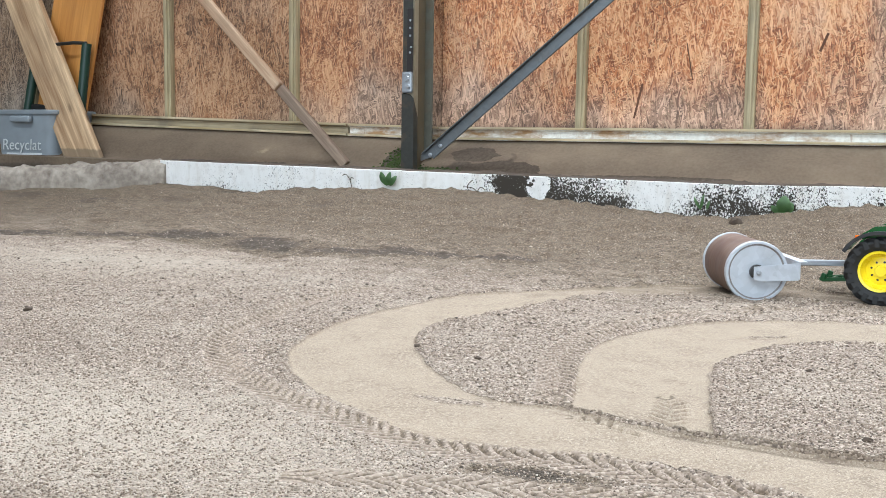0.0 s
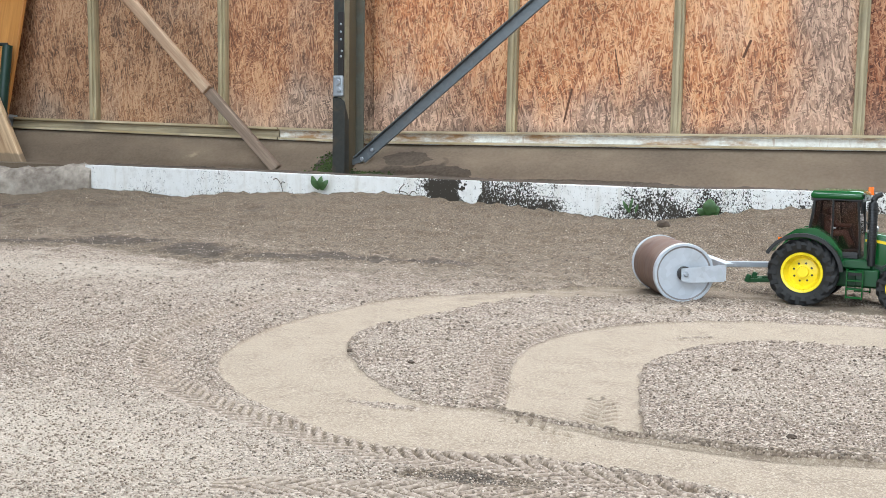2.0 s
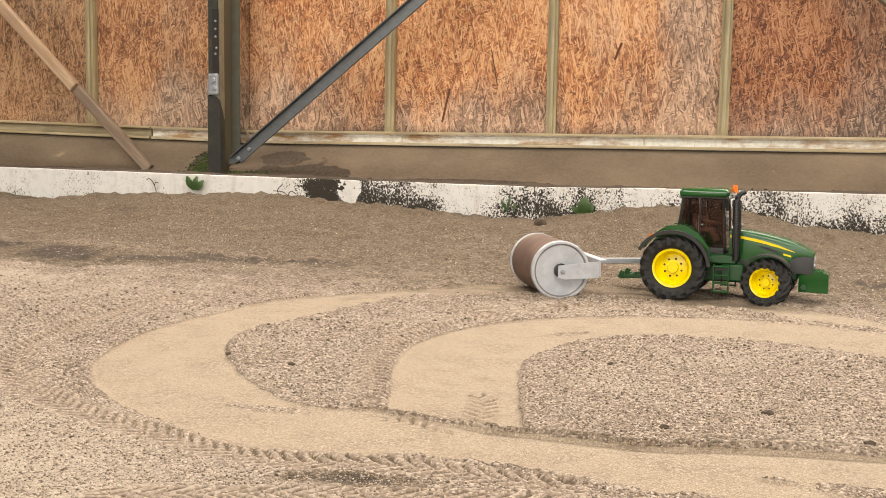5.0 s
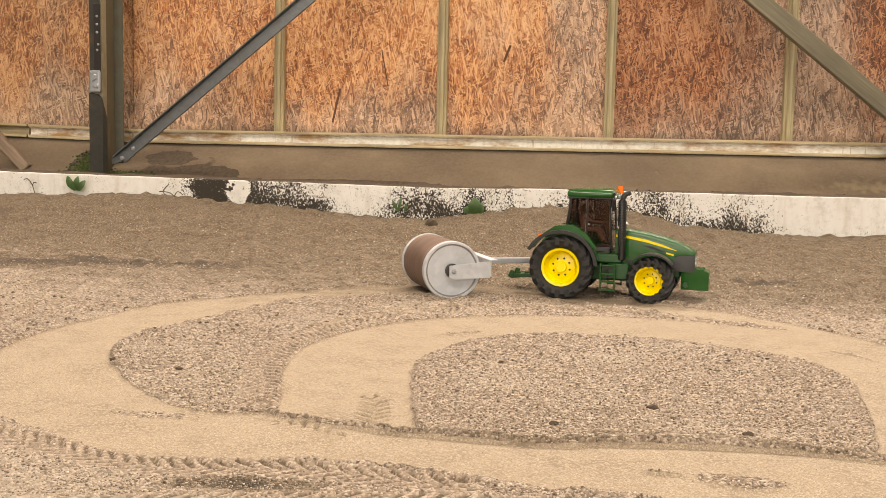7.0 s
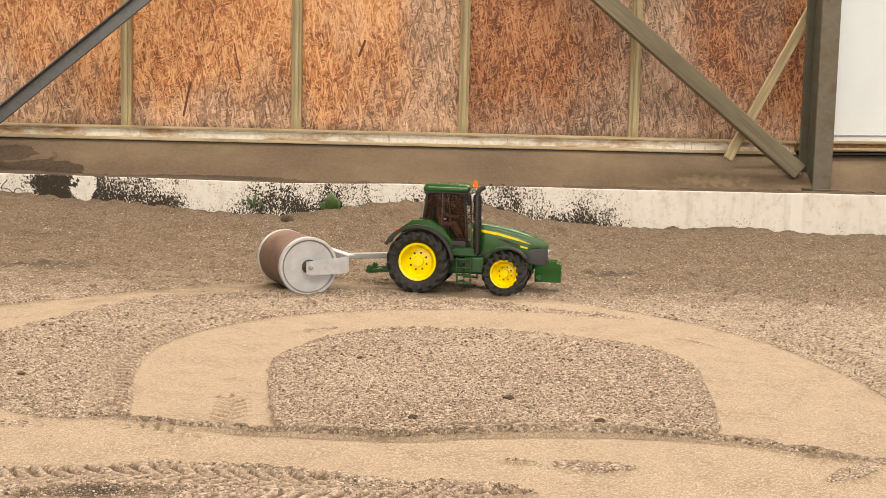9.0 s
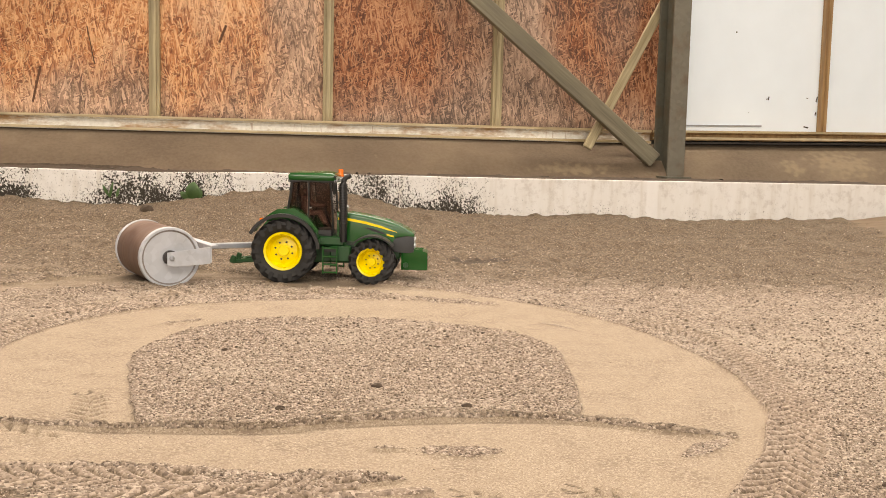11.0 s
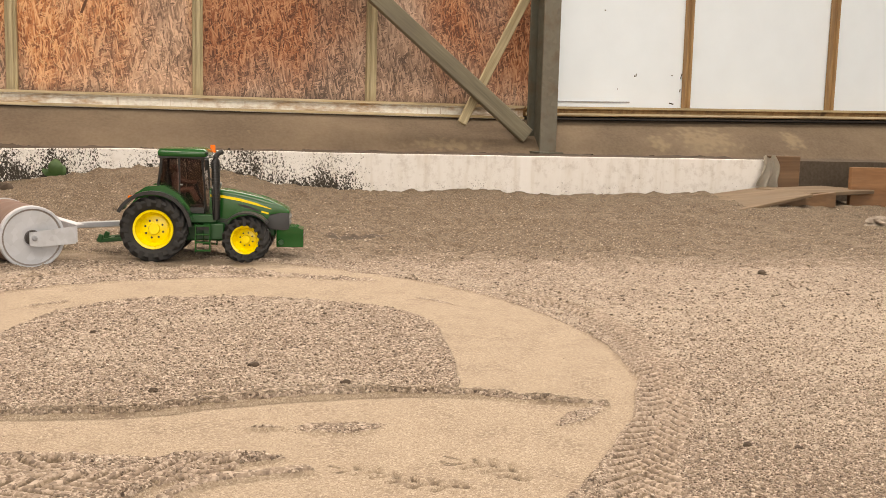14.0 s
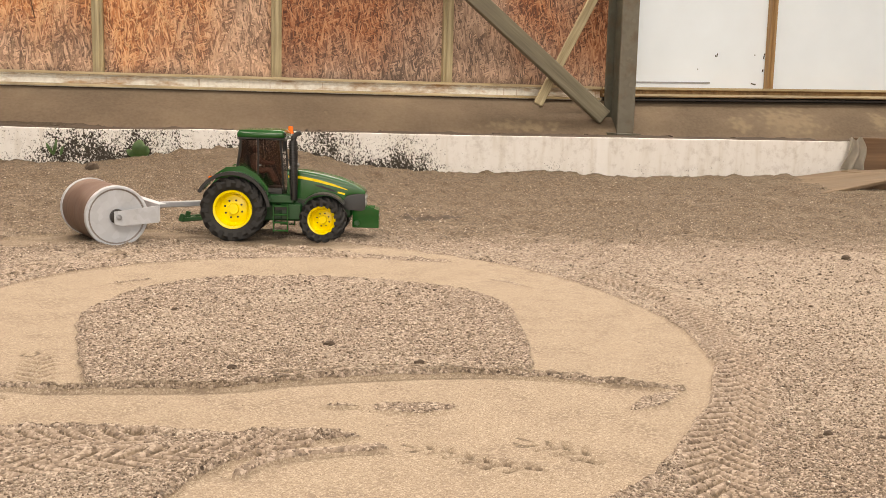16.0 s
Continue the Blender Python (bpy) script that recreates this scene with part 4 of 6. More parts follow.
def build_kerb_soil():
    """Crumbs of earth that have slid down onto the kerb's top edge."""
    rnd = random.Random(21)
    bm = bmesh.new()
    xs = [-2.78 + 0.012 * i for i in range(400)]
    lump = lambda x: max(0.0, 0.5 + noise.noise((x * 7, 3, 0)) + 0.6 * noise.noise((x * 31, 0, 5)))
    sweep_x(bm, xs, lambda x: [(3.345, plinth_foot(x) - 0.008), (3.307 + 0.004 * noise.noise((x * 40, 1, 1)), plinth_foot(x) - 0.006), (3.312, plinth_foot(x) + 0.003 * lump(x)), (3.335, plinth_foot(x) + 0.003 + 0.007 * lump(x)), (3.42, plinth_foot(x) + 0.004 * lump(x)), (3.43, plinth_foot(x) - 0.008)])
    for _ in range(90):
        x = rnd.uniform(-2.7, 2.05)
        r = rnd.uniform(0.002, 0.007)
        g = bmesh.ops.create_icosphere(bm, subdivisions=1, radius=r)
        for v in g["verts"]:
            v.co = v.co * (1 + 0.5 * noise.noise(v.co * 300)) + Vector((x, rnd.uniform(3.32, 3.42), plinth_foot(x) + 0.5 * r))
    return tagged(part("soil", bm, MAT_CLOD), "crumbs of dark soil along the kerb's top edge", "soil", kind="stuff")


def build_side_kerb():
    """The pit's edge on the short side, wrapped in dusty fleece with folds."""
    bm = bmesh.new()
    a, b = Vector((-2.80, 3.33, 0)), Vector((-3.80, 3.02, 0))
    secs = []
    for i in range(61):
        t = i / 60
        p = a.lerp(b, t)
        d = (b - a).normalized()
        nrm = Vector((-d.y, d.x, 0)) if d.x > 0 else Vector((-d.y, d.x, 0))
        fold = lambda k: 0.018 * noise.noise((t * 17 + 0.4 * k, k * 0.9, 0)) + 0.009 * noise.noise((t * 45 + 0.8 * k, k * 2, 3))
        z = 0.196 - 0.06 * t
        prof = [(-0.05, -0.1), (-0.05, z - 0.02), (-0.035, z + 0.002), (0.0, z + 0.004), (0.03, z - 0.004), (0.042 + 0.01, z - 0.03), (0.055, z - 0.07), (0.07, -0.1)]
        secs.append([(p.x + nrm.x * (u + fold(j)), p.y + nrm.y * (u + fold(j)), w + (fold(j + 7) if 0 < j < 7 else 0)) for j, (u, w) in enumerate(prof)])
    loft(bm, secs)
    return tagged(part("side_kerb", bm, MAT_FLEECE, smooth=60), "low pit edge wrapped in dusty grey-brown fleece", "kerb", kind="structure")


def build_hall():
    # unseen shell of the hall, added to close it and bounce light
    for name, size, at in (("wall_west", (0.2, 9.9, 4.6), (-5.3, -1.1, 2.2)), ("wall_east", (0.2, 9.9, 4.6), (4.6, -1.1, 2.2))):
        tagged(part(name, boxed(size, at), MAT_HALL), "plain grey hall wall of sheet metal", "wall", kind="structure")
    bm = boxed((9.8, 0.2, 0.9), (-0.35, -6.1, 4.0))
    box(bm, (1.3, 0.2, 3.65), (-4.55, -6.1, 1.72))
    box(bm, (1.3, 0.2, 3.65), (3.85, -6.1, 1.72))
    tagged(part("wall_south", bm, MAT_HALL), "unseen grey hall wall round an assumed open gate", "wall", kind="structure")
    bm = boxed((10.1, 4.2, 0.1), (-0.35, -4.05, 4.5))
    box(bm, (10.1, 4.75, 0.1), (-0.35, 1.475, 4.5))
    box(bm, (1.2, 1.06, 0.1), (-4.7, -1.42, 4.5))
    box(bm, (1.2, 1.06, 0.1), (4.1, -1.42, 4.5))
    tagged(part("ceiling", bm, MAT_HALL), "unseen grey sheet roof with an assumed long skylight", "ceiling", kind="structure")


build_wall_north()
build_plinth()
build_kerb()
build_kerb_soil()
build_side_kerb()
build_hall()


def build_post_with_strap():
    post = holder("steel_post", pose(-1.70, 3.46, 0.17))
    tagged(post, "galvanised steel post with a dark bolted strap and zinc bracket", "post", "hall posts")
    inv = lambda bm: bmesh.ops.translate(bm, verts=bm.verts, vec=(1.70, -3.46, -0.17)) and bm
    bm = bmesh.new()
    box(bm, (0.082, 0.008, 3.6), (-1.710, 3.509, 1.97), bevel=0.0015)
    box(bm, (0.05, 0.008, 3.6), (-1.748, 3.600, 1.97), bevel=0.0015)
    box(bm, (0.006, 0.09, 3.6), (-1.745, 3.555, 1.97))
    inv(bm)
    part("column", bm, MAT_POST, post)
    # solid olive-brown block added where the column's recess shows
    bm = boxed((0.044, 0.062, 3.6), (-1.7235, 3.474, 1.97), bevel=0.001)
    inv(bm)
    part("packing", bm, MAT_POST_OLIVE, post, "olive-brown web block filling the column's recess")
    # the channel's beige holds the lit look of its side face
    u = [(-1.747, 3.4425), (-1.747, 3.406), (-1.700, 3.406), (-1.700, 3.4425), (-1.704, 3.4425), (-1.704, 3.411), (-1.743, 3.411), (-1.743, 3.4425)]
    bm = loft(bmesh.new(), [[(x, y, 0.17) for x, y in u], [(x, y, 3.77) for x, y in u]])
    inv(bm)
    part("front_channel", bm, MAT_POST_LIT, post, "dull zinc front channel, coloured pale for its lit side")
    bm = boxed((0.040, 0.003, 3.28), (-1.7245, 3.4045, 2.12), bevel=0.001)
    inv(bm)
    part("front_plate", bm, MAT_POST_WET, post, "dark stained front plate")
    # the damp stain at the foot, added as a thin shell with a ragged upper edge
    bm = bmesh.new()
    rnd = random.Random(4)
    ring = [(-1.7485, 3.403), (-1.737, 3.403), (-1.726, 3.403), (-1.713, 3.403), (-1.6985, 3.403), (-1.6985, 3.42), (-1.6985, 3.44), (-1.7485, 3.44)]
    tops = [0.47, 0.475, 0.47, 0.468, 0.455, 0.37, 0.385, 0.45]
    loft(bm, [[(x, y, 0.168) for x, y in ring], [(x, y, 0.168 + 0.5 * (t - 0.168)) for (x, y), t in zip(ring, tops)], [(x, y, t) for (x, y), t in zip(ring, tops)]])
    inv(bm)
    part("foot_sleeve", bm, MAT_POST_WET, post, "black damp stain round the foot")
    bm = boxed((0.024, 0.006, 0.24), (-1.714, 3.400, 0.665), bevel=0.001)
    inv(bm)
    strap = part("strap", bm, MAT_DARK_STEEL, post, "dark brown bolted strap")
    for dz in (0.74, 0.712, 0.684, 0.642, 0.622):
        bm = lathe(bmesh.new(), [(0.0045, 0), (0.0045, -0.003), (0.002, -0.005)], 8)
        b = part("bolt", bm, MAT_BRIGHT_ZINC, strap)
        b.location = (-0.012 + (0.004 if dz == 0.642 else 0), -0.062, dz - 0.17)
    bm = boxed((0.042, 0.008, 0.078), (-1.7225, 3.397, 0.513), bevel=0.006, steps=3)
    box(bm, (0.014, 0.006, 0.022), (-1.722, 3.391, 0.527), (0, 24, 0), bevel=0.003)
    box(bm, (0.022, 0.006, 0.007), (-1.720, 3.390, 0.520), (0, -35, 0), bevel=0.002)
    for dx in (-0.013, 0.010):
        lathe(bm, [(0.0035, 0), (0.0035, -0.004), (0.0015, -0.005)], 8, pose(-1.7225 + dx, 3.394, 0.543))
    lathe(bm, [(0.009, 0), (0.009, -0.006), (0.005, -0.008)], 14, pose(-1.716, 3.394, 0.498))
    inv(bm)
    part("bracket", bm, MAT_BRIGHT_ZINC, post, "shiny zinc latch bracket")
    return post


def build_post_plain():
    post = holder("steel_post", pose(1.306, 3.46, 0.165))
    tagged(post, "plain galvanised steel H-section post", "post", "hall posts")
    bm = bmesh.new()
    box(bm, (0.062, 0.01, 3.7), (0, 0.08, 1.85), bevel=0.0015)
    box(bm, (0.007, 0.125, 3.7), (0, 0.0125, 1.85))
    part("column", bm, MAT_POST, post)
    part("front_flange", boxed((0.062, 0.01, 3.7), (0, -0.06, 1.85), bevel=0.0015), MAT_POST_GREY, post, "grey-brown streaked front flange")
    bm = boxed((0.09, 0.2, 0.01), (0, 0.0, 0.012), bevel=0.001)
    part("base_plate", bm, MAT_POST, post)
    return post


build_post_with_strap()
build_post_plain()


def build_steel_brace():
    a, b = Vector((-1.672, 3.48, 0.225)), Vector((-0.325, 3.50, 1.335))
    d = b - a
    z = d.normalized()
    x = (Vector((1, 0, 0)) - z * z.x).normalized()
    brace = holder("steel_brace", Matrix.Translation(a) @ Matrix((x, z.cross(x), z)).transposed().to_4x4())
    tagged(brace, "blue-grey steel angle brace leaning from the post's foot", "brace")
    n = d.length
    part("web", boxed((0.042, 0.005, n - 0.02), (-0.007, 0.0, n / 2 + 0.01), bevel=0.0008), MAT_BRACE, brace)
    part("flange", boxed((0.004, 0.022, n), (-0.027, -0.0135, n / 2), bevel=0.001), MAT_BRACE, brace)
    part("rib", boxed((0.004, 0.010, n - 0.03), (0.0125, -0.004, n / 2 + 0.015), bevel=0.001), MAT_BRACE, brace)
    bm = loft(bmesh.new(), [[(-0.029, -0.004, -0.055), (-0.024, -0.004, -0.055), (-0.024, 0.001, -0.055), (-0.029, 0.001, -0.055)], [(-0.029, -0.004, 0.05), (0.016, -0.004, 0.05), (0.016, 0.001, 0.05), (-0.029, 0.001, 0.05)]])
    part("foot_plate", bm, MAT_BRACE, brace, "pointed foot plate")
    for k in (0.02, 0.075):
        bolt = part("bolt", lathe(bmesh.new(), [(0.008, 0), (0.008, -0.005), (0.004, -0.007)], 6), MAT_BRIGHT_ZINC, brace)
        bolt.location = (-0.006, -0.003, k)


build_steel_brace()
wb = tagged(holder("wooden_brace", pose(-2.03, 3.47, 0.20)), "weathered spliced wooden brace with a splintered foot", "brace")
for name, a, b, w, d, mat in (("lower_board", (-2.025, 3.465, 0.195), (-2.55, 3.487, 0.697), 0.040, 0.030, MAT_DARK_BEAM), ("upper_board", (-2.34, 3.46, 0.505), (-3.72, 3.52, 1.83), 0.042, 0.03, MAT_OLD_BEAM)):
    ob = beam(name, a, b, w, d, mat)
    at = ob.matrix_world.copy()
    ob.parent = wb
    ob.matrix_world = at
tagged(beam("wooden_brace", (1.262, 3.50, 0.235), (-0.35, 3.54, 1.57), 0.058, 0.035, MAT_GREY_BEAM), "greenish-grey wooden brace leaning against the post's foot", "brace")
tagged(beam("batten_brace", (1.028, 3.56, 0.275), (1.335, 3.60, 0.86), 0.034, 0.02, MAT_STUD), "thin yellowish wooden batten crossing the brace", "batten")


# ---- clutter at the short side ----
tagged(beam("plank", (-3.265, 3.38, 0.10), (-3.97, 3.60, 1.10), 0.175, 0.035, MAT_PLANK), "thick pale softwood plank leaning, damp at its foot", "plank")
tagged(beam("board", (-3.65, 3.56, 0.30), (-3.50, 3.64, 1.25), 0.30, 0.02, MAT_ORANGE_BOARD), "orange varnished wooden board leaning on the wall", "board")


def build_tub():
    tub = holder("tub", pose(-3.70, 3.53, 0.13))
    tagged(tub, "grey plastic builder's tub with pale print", "tub")
    rr = lambda w, d, z, r=0.04: [(sx * (w / 2 - r) + r * math.cos(a), sy * (d / 2 - r) + r * math.sin(a), z) for sx, sy, a0 in ((1, 1, 0), (-1, 1, 90), (-1, -1, 180), (1, -1, 270)) for a in (radians(a0 + k * 22.5) for k in range(5))]
    bm = loft(bmesh.new(), [rr(0.33, 0.24, 0), rr(0.36, 0.27, 0.22), rr(0.37, 0.28, 0.27), rr(0.355, 0.265, 0.27), rr(0.345, 0.255, 0.22), rr(0.315, 0.225, 0.01)], cap=False)
    bmesh.ops.holes_fill(bm, edges=bm.edges)
    part("body", bm, MAT_TUB, tub, smooth=50)
    bm = loft(bmesh.new(), [rr(0.385, 0.295, 0.262), rr(0.39, 0.30, 0.266), rr(0.39, 0.30, 0.279), rr(0.38, 0.29, 0.283), rr(0.352, 0.262, 0.283), rr(0.352, 0.262, 0.262)], cap=False)
    part("rim", bm, MAT_TUB, tub, smooth=50)
    part("grip", boxed((0.12, 0.03, 0.03), (0.015, -0.153, 0.24), bevel=0.007, steps=2), MAT_TUB, tub, "pale moulded grip", smooth=50)
    font = bpy.data.curves.new("print", "FONT")
    font.body, font.size, font.extrude, font.align_x = "Recyclat", 0.072, 0.0004, "CENTER"
    txt = new("print", font)
    txt.data.materials.append(MAT_INK)
    txt.parent = tub
    txt.matrix_basis = pose(-0.01, -0.1335, 0.10, 87, 0, 0)
    part("small_print", boxed((0.22, 0.001, 0.012), (0.0, -0.1285, 0.080), (-3, 0, 0)), MAT_INK, tub)


build_tub()


def build_green_frame():
    fr = holder("folding_chair", pose(-3.63, 3.51, 0.13))
    tagged(fr, "folded dark green metal chair leaning behind the plank", "chair")
    for x0, x1 in ((0.155, 0.20), (-0.20, -0.10)):
        bm = bmesh.new()
        tube(bm, [(x0, -0.02, 0.0), ((x0 + x1) / 2, 0.0, 0.3), (x1, 0.02, 0.585)], 0.022, 12)
        part("leg", bm, MAT_TEAL, fr, smooth=50)
    bm = bmesh.new()
    tube(bm, [(-0.10, 0.02, 0.575), (0.02, 0.0, 0.585), (0.14, 0.0, 0.59), (0.20, 0.02, 0.588)], 0.008, 8)
    part("top_bar", bm, MAT_BLACK, fr, smooth=50)
    part("seat", boxed((0.34, 0.03, 0.05), (0.02, 0.01, 0.28), (0, 4, 0), bevel=0.008, steps=2), MAT_BLACK, fr)


build_green_frame()
tagged(part("block", boxed((0.05, 0.06, 0.35), (-3.80, 3.60, 0.41), (0, 3, 0), bevel=0.003), MAT_STUD), "short upright wooden offcut behind the tub", "wood block", "offcuts")
tagged(part("block", boxed((0.09, 0.05, 0.28), (-3.70, 3.59, 0.36), (0, -2, 0), bevel=0.003), MAT_PLANK), "short pale wooden offcut behind the tub", "wood block", "offcuts")


# ---- boards and cloth at the other end ----
def build_right_end():
    # ply sheet lying on the sand, dusted over
    bm = bmesh.new()
    top = [(1.45, 2.79, 0.006), (1.72, 2.77, 0.032), (2.07, 2.91, 0.072), (2.13, 3.27, 0.074), (1.62, 3.08, 0.036)]
    loft(bm, [[(x, y, z - 0.012) for x, y, z in top], [(x, y, z) for x, y, z in top]])
    bmesh.ops.bevel(bm, geom=list(bm.edges), offset=0.002, segments=1, affect="EDGES")
    tagged(part("plywood_sheet", bm, MAT_DUSTY_PLY), "dusty plywood sheet lying askew on the sand", "board", "loose boards")
    bm = boxed((0.34, 0.24, 0.014), (2.24, 3.14, 0.066), (0, -1, 14), bevel=0.002)
    tagged(part("plywood_sheet", bm, MAT_DUSTY_PLY), "small dusty plywood offcut beside the larger sheet", "board", "loose boards")
    bm = boxed((0.40, 0.02, 0.06), (2.03, 2.95, 0.028), (0, -4, 16), bevel=0.002)
    tagged(part("brown_board", bm, MAT_BROWN_PLY), "brown board on edge under the plywood sheet", "board", "brown boards")
    bm = boxed((0.13, 0.022, 0.20), (2.225, 3.32, 0.085), (0, 0, 0), bevel=0.002)
    tagged(part("brown_board", bm, MAT_BROWN_PLY), "brown plywood board upright behind the sheet", "board", "brown boards")
    bm = boxed((0.95, 0.022, 0.20), (2.83, 3.05, 0.055), (0, 0, -7), bevel=0.002)
    tagged(part("brown_board", bm, MAT_SHUTTER), "large brown shuttering board standing on edge", "board", "brown boards")
    bm = bmesh.new()
    bmesh.ops.create_icosphere(bm, subdivisions=4, radius=1.0)
    for v in bm.verts:
        k = 1 + 0.5 * noise.noise(v.co * 2.6) + 0.25 * noise.noise(v.co * 7)
        v.co = Vector((v.co.x * 0.045, v.co.y * 0.035, max(v.co.z, -0.2) * 0.02)) * k
    ob = part("rag", bm, MAT_FLEECE, smooth=70)
    ob.location = Vector(on_sand(2.05, 2.535)) + Vector((0, 0, 0.004))
    tagged(ob, "crumpled dirty rag lying on the sand", "rag", "rags")
    # cloth draped over the kerb's end
    bm = bmesh.new()
    n, k = 16, 14
    grid = []
    for i in range(n + 1):
        u = i / n
        row = []
        for j in range(k + 1):
            v = j / k
            x = 2.135 + (u - 0.5) * (0.05 + 0.06 * v) + 0.01 * math.sin(v * 5)
            y = 3.29 - 0.012 - 0.012 * math.sin(u * 15 + v * 2) * (0.3 + v) - 0.01 * v
            z = 0.182 - 0.115 * v + 0.006 * math.sin(u * 9)
            row.append(bm.verts.new((x, y, z)))
        grid.append(row)
    for i in range(n):
        for j in range(k):
            bm.faces.new((grid[i][j], grid[i + 1][j], grid[i + 1][j + 1], grid[i][j + 1]))
    bmesh.ops.solidify(bm, geom=list(bm.faces), thickness=0.004)
    tagged(part("cloth", bm, MAT_CLOTH, smooth=60), "pale crumpled cloth draped over the kerb's end", "cloth", "rags")


build_right_end()


# ---- small plants, clods and moss ----
def blob(name, at, size, material, seed, detail=3, rough=0.3):
    bm = bmesh.new()
    bmesh.ops.create_icosphere(bm, subdivisions=detail, radius=1.0)
    for v in bm.verts:
        f = 1 + rough * noise.noise(v.co * 1.7 + Vector((seed, 0, 0))) + 0.5 * rough * noise.noise(v.co * 5 + Vector((0, seed, 0)))
        v.co = Vector((v.co.x * size[0], v.co.y * size[1], v.co.z * size[2])) * f
    ob = part(name, bm, material, smooth=35)
    ob.location = at
    return ob


stone = blob("clod", (0, 0, 0), (0.018, 0.014, 0.014), MAT_CLOD, 2.0)
stone.location = Vector(on_sand(-0.445, 3.0)) + Vector((0, 0, 0.009))
tagged(stone, "dark brown clod of earth on the sand", "clod", "clods")


def leaf_mesh(bm, base, tip, width, droop):
    """An oval leaf that bows away from the wall."""
    base, tip = Vector(base), Vector(tip)
    d = tip - base
    side = Vector((d.z, 0, -d.x)).normalized()
    rows = []
    for i in range(9):
        t = i / 8
        w = width * math.sin(math.pi * (0.04 + 0.92 * t)) ** 0.75
        c = base + d * t + Vector((0, -droop * math.sin(math.pi * t * 0.9), 0))
        rows.append([bm.verts.new(c - side * w + Vector((0, 0.2 * w, 0))), bm.verts.new(c - side * 0.5 * w + Vector((0, -0.05 * w, 0))), bm.verts.new(c + Vector((0, 0.1 * w, 0))), bm.verts.new(c + side * 0.5 * w + Vector((0, -0.05 * w, 0))), bm.verts.new(c + side * w + Vector((0, 0.2 * w, 0)))])
    for p, q in zip(rows, rows[1:]):
        for j in range(4):
            bm.faces.new((p[j], p[j + 1], q[j + 1], q[j]))


def plant(at, leaves, label):
    pl = holder("weed", pose(*at))
    tagged(pl, label, "plant", "weeds along the kerb")
    for base, tip, w, droop in leaves:
        bm = bmesh.new()
        leaf_mesh(bm, base, tip, w, droop)
        bmesh.ops.solidify(bm, geom=list(bm.faces), thickness=0.0006)
        part("leaf", bm, MAT_LEAF, pl, smooth=60)
    return pl


plant((-1.74, 3.285, 0.128), [((-0.004, 0, 0), (-0.028, -0.004, 0.050), 0.013, 0.012), ((0.004, 0, 0), (0.012, -0.004, 0.050), 0.012, 0.014), ((0.008, 0, 0), (0.038, -0.004, 0.036), 0.011, 0.012)], "small broad-leaved green weed against the kerb")
plant((-0.345, 3.285, 0.088), [((0.0, 0, -0.006), (0.004, -0.004, 0.050), 0.022, 0.018), ((0.012, 0, -0.004), (0.026, -0.004, 0.030), 0.014, 0.012), ((-0.010, 0, -0.004), (-0.036, -0.004, 0.018), 0.010, 0.01)], "broad drooping green leaf against the mouldy kerb")
plant((-0.60, 3.285, 0.085), [((0, 0, 0), (-0.02, -0.006, 0.04), 0.005, 0.006), ((0, 0, 0), (0.012, -0.006, 0.05), 0.005, 0.006), ((0.02, 0, 0), (0.03, -0.006, 0.03), 0.005, 0.006)], "thin sprig of pale green weed against the kerb")


def twig(at, bends, label):
    bm = bmesh.new()
    for b in bends:
        tube(bm, curve_points(b, 5), 0.0016, 6)
    ob = part("twig", bm, MAT_CLOD, smooth=60)
    ob.location = at
    tagged(ob, label, "twig", "dry stalks")


twig((-1.915, 3.288, 0.115), [[(0.02, 0, -0.004), (0.012, -0.004, 0.03), (-0.004, -0.006, 0.05), (-0.018, -0.006, 0.045)], [(0.012, -0.003, 0.025), (0.02, -0.006, 0.038), (0.03, -0.006, 0.036)]], "dry dark stalk curled against the kerb")
twig((-1.40, 3.288, 0.103), [[(0, 0, -0.004), (-0.02, -0.006, 0.03), (0.0, -0.006, 0.055)], [(0.03, 0, -0.004), (0.005, -0.006, 0.025), (-0.035, -0.006, 0.03)], [(0.01, 0, 0), (0.03, -0.006, 0.03), (0.05, -0.006, 0.02)]], "tangle of dry stalks against the kerb")
def build_moss():
    """Moss and slime grown up the plinth beside the post's foot."""
    rnd = random.Random(8)
    bm = bmesh.new()
    for cx, cz, rx, rz, n in ((-1.815, 0.215, 0.05, 0.05, 260), (-1.76, 0.19, 0.09, 0.012, 160), (-1.62, 0.187, 0.08, 0.008, 120)):
        for _ in range(n):
            x, z = rnd.gauss(cx, rx * 0.5), rnd.gauss(cz, rz * 0.5)
            z = max(z, plinth_foot(x) + 0.002)
            y = 3.45 + (z - plinth_foot(x)) * 1.35
            g = bmesh.ops.create_icosphere(bm, subdivisions=1, radius=rnd.uniform(0.002, 0.0065))
            for v in g["verts"]:
                v.co = Vector((v.co.x, v.co.y * 0.6, v.co.z * rnd.uniform(0.6, 1.1))) + Vector((x, y, z))
    tagged(part("moss", bm, MAT_MOSS), "dark green moss at the post's foot", "moss", kind="stuff")


build_moss()


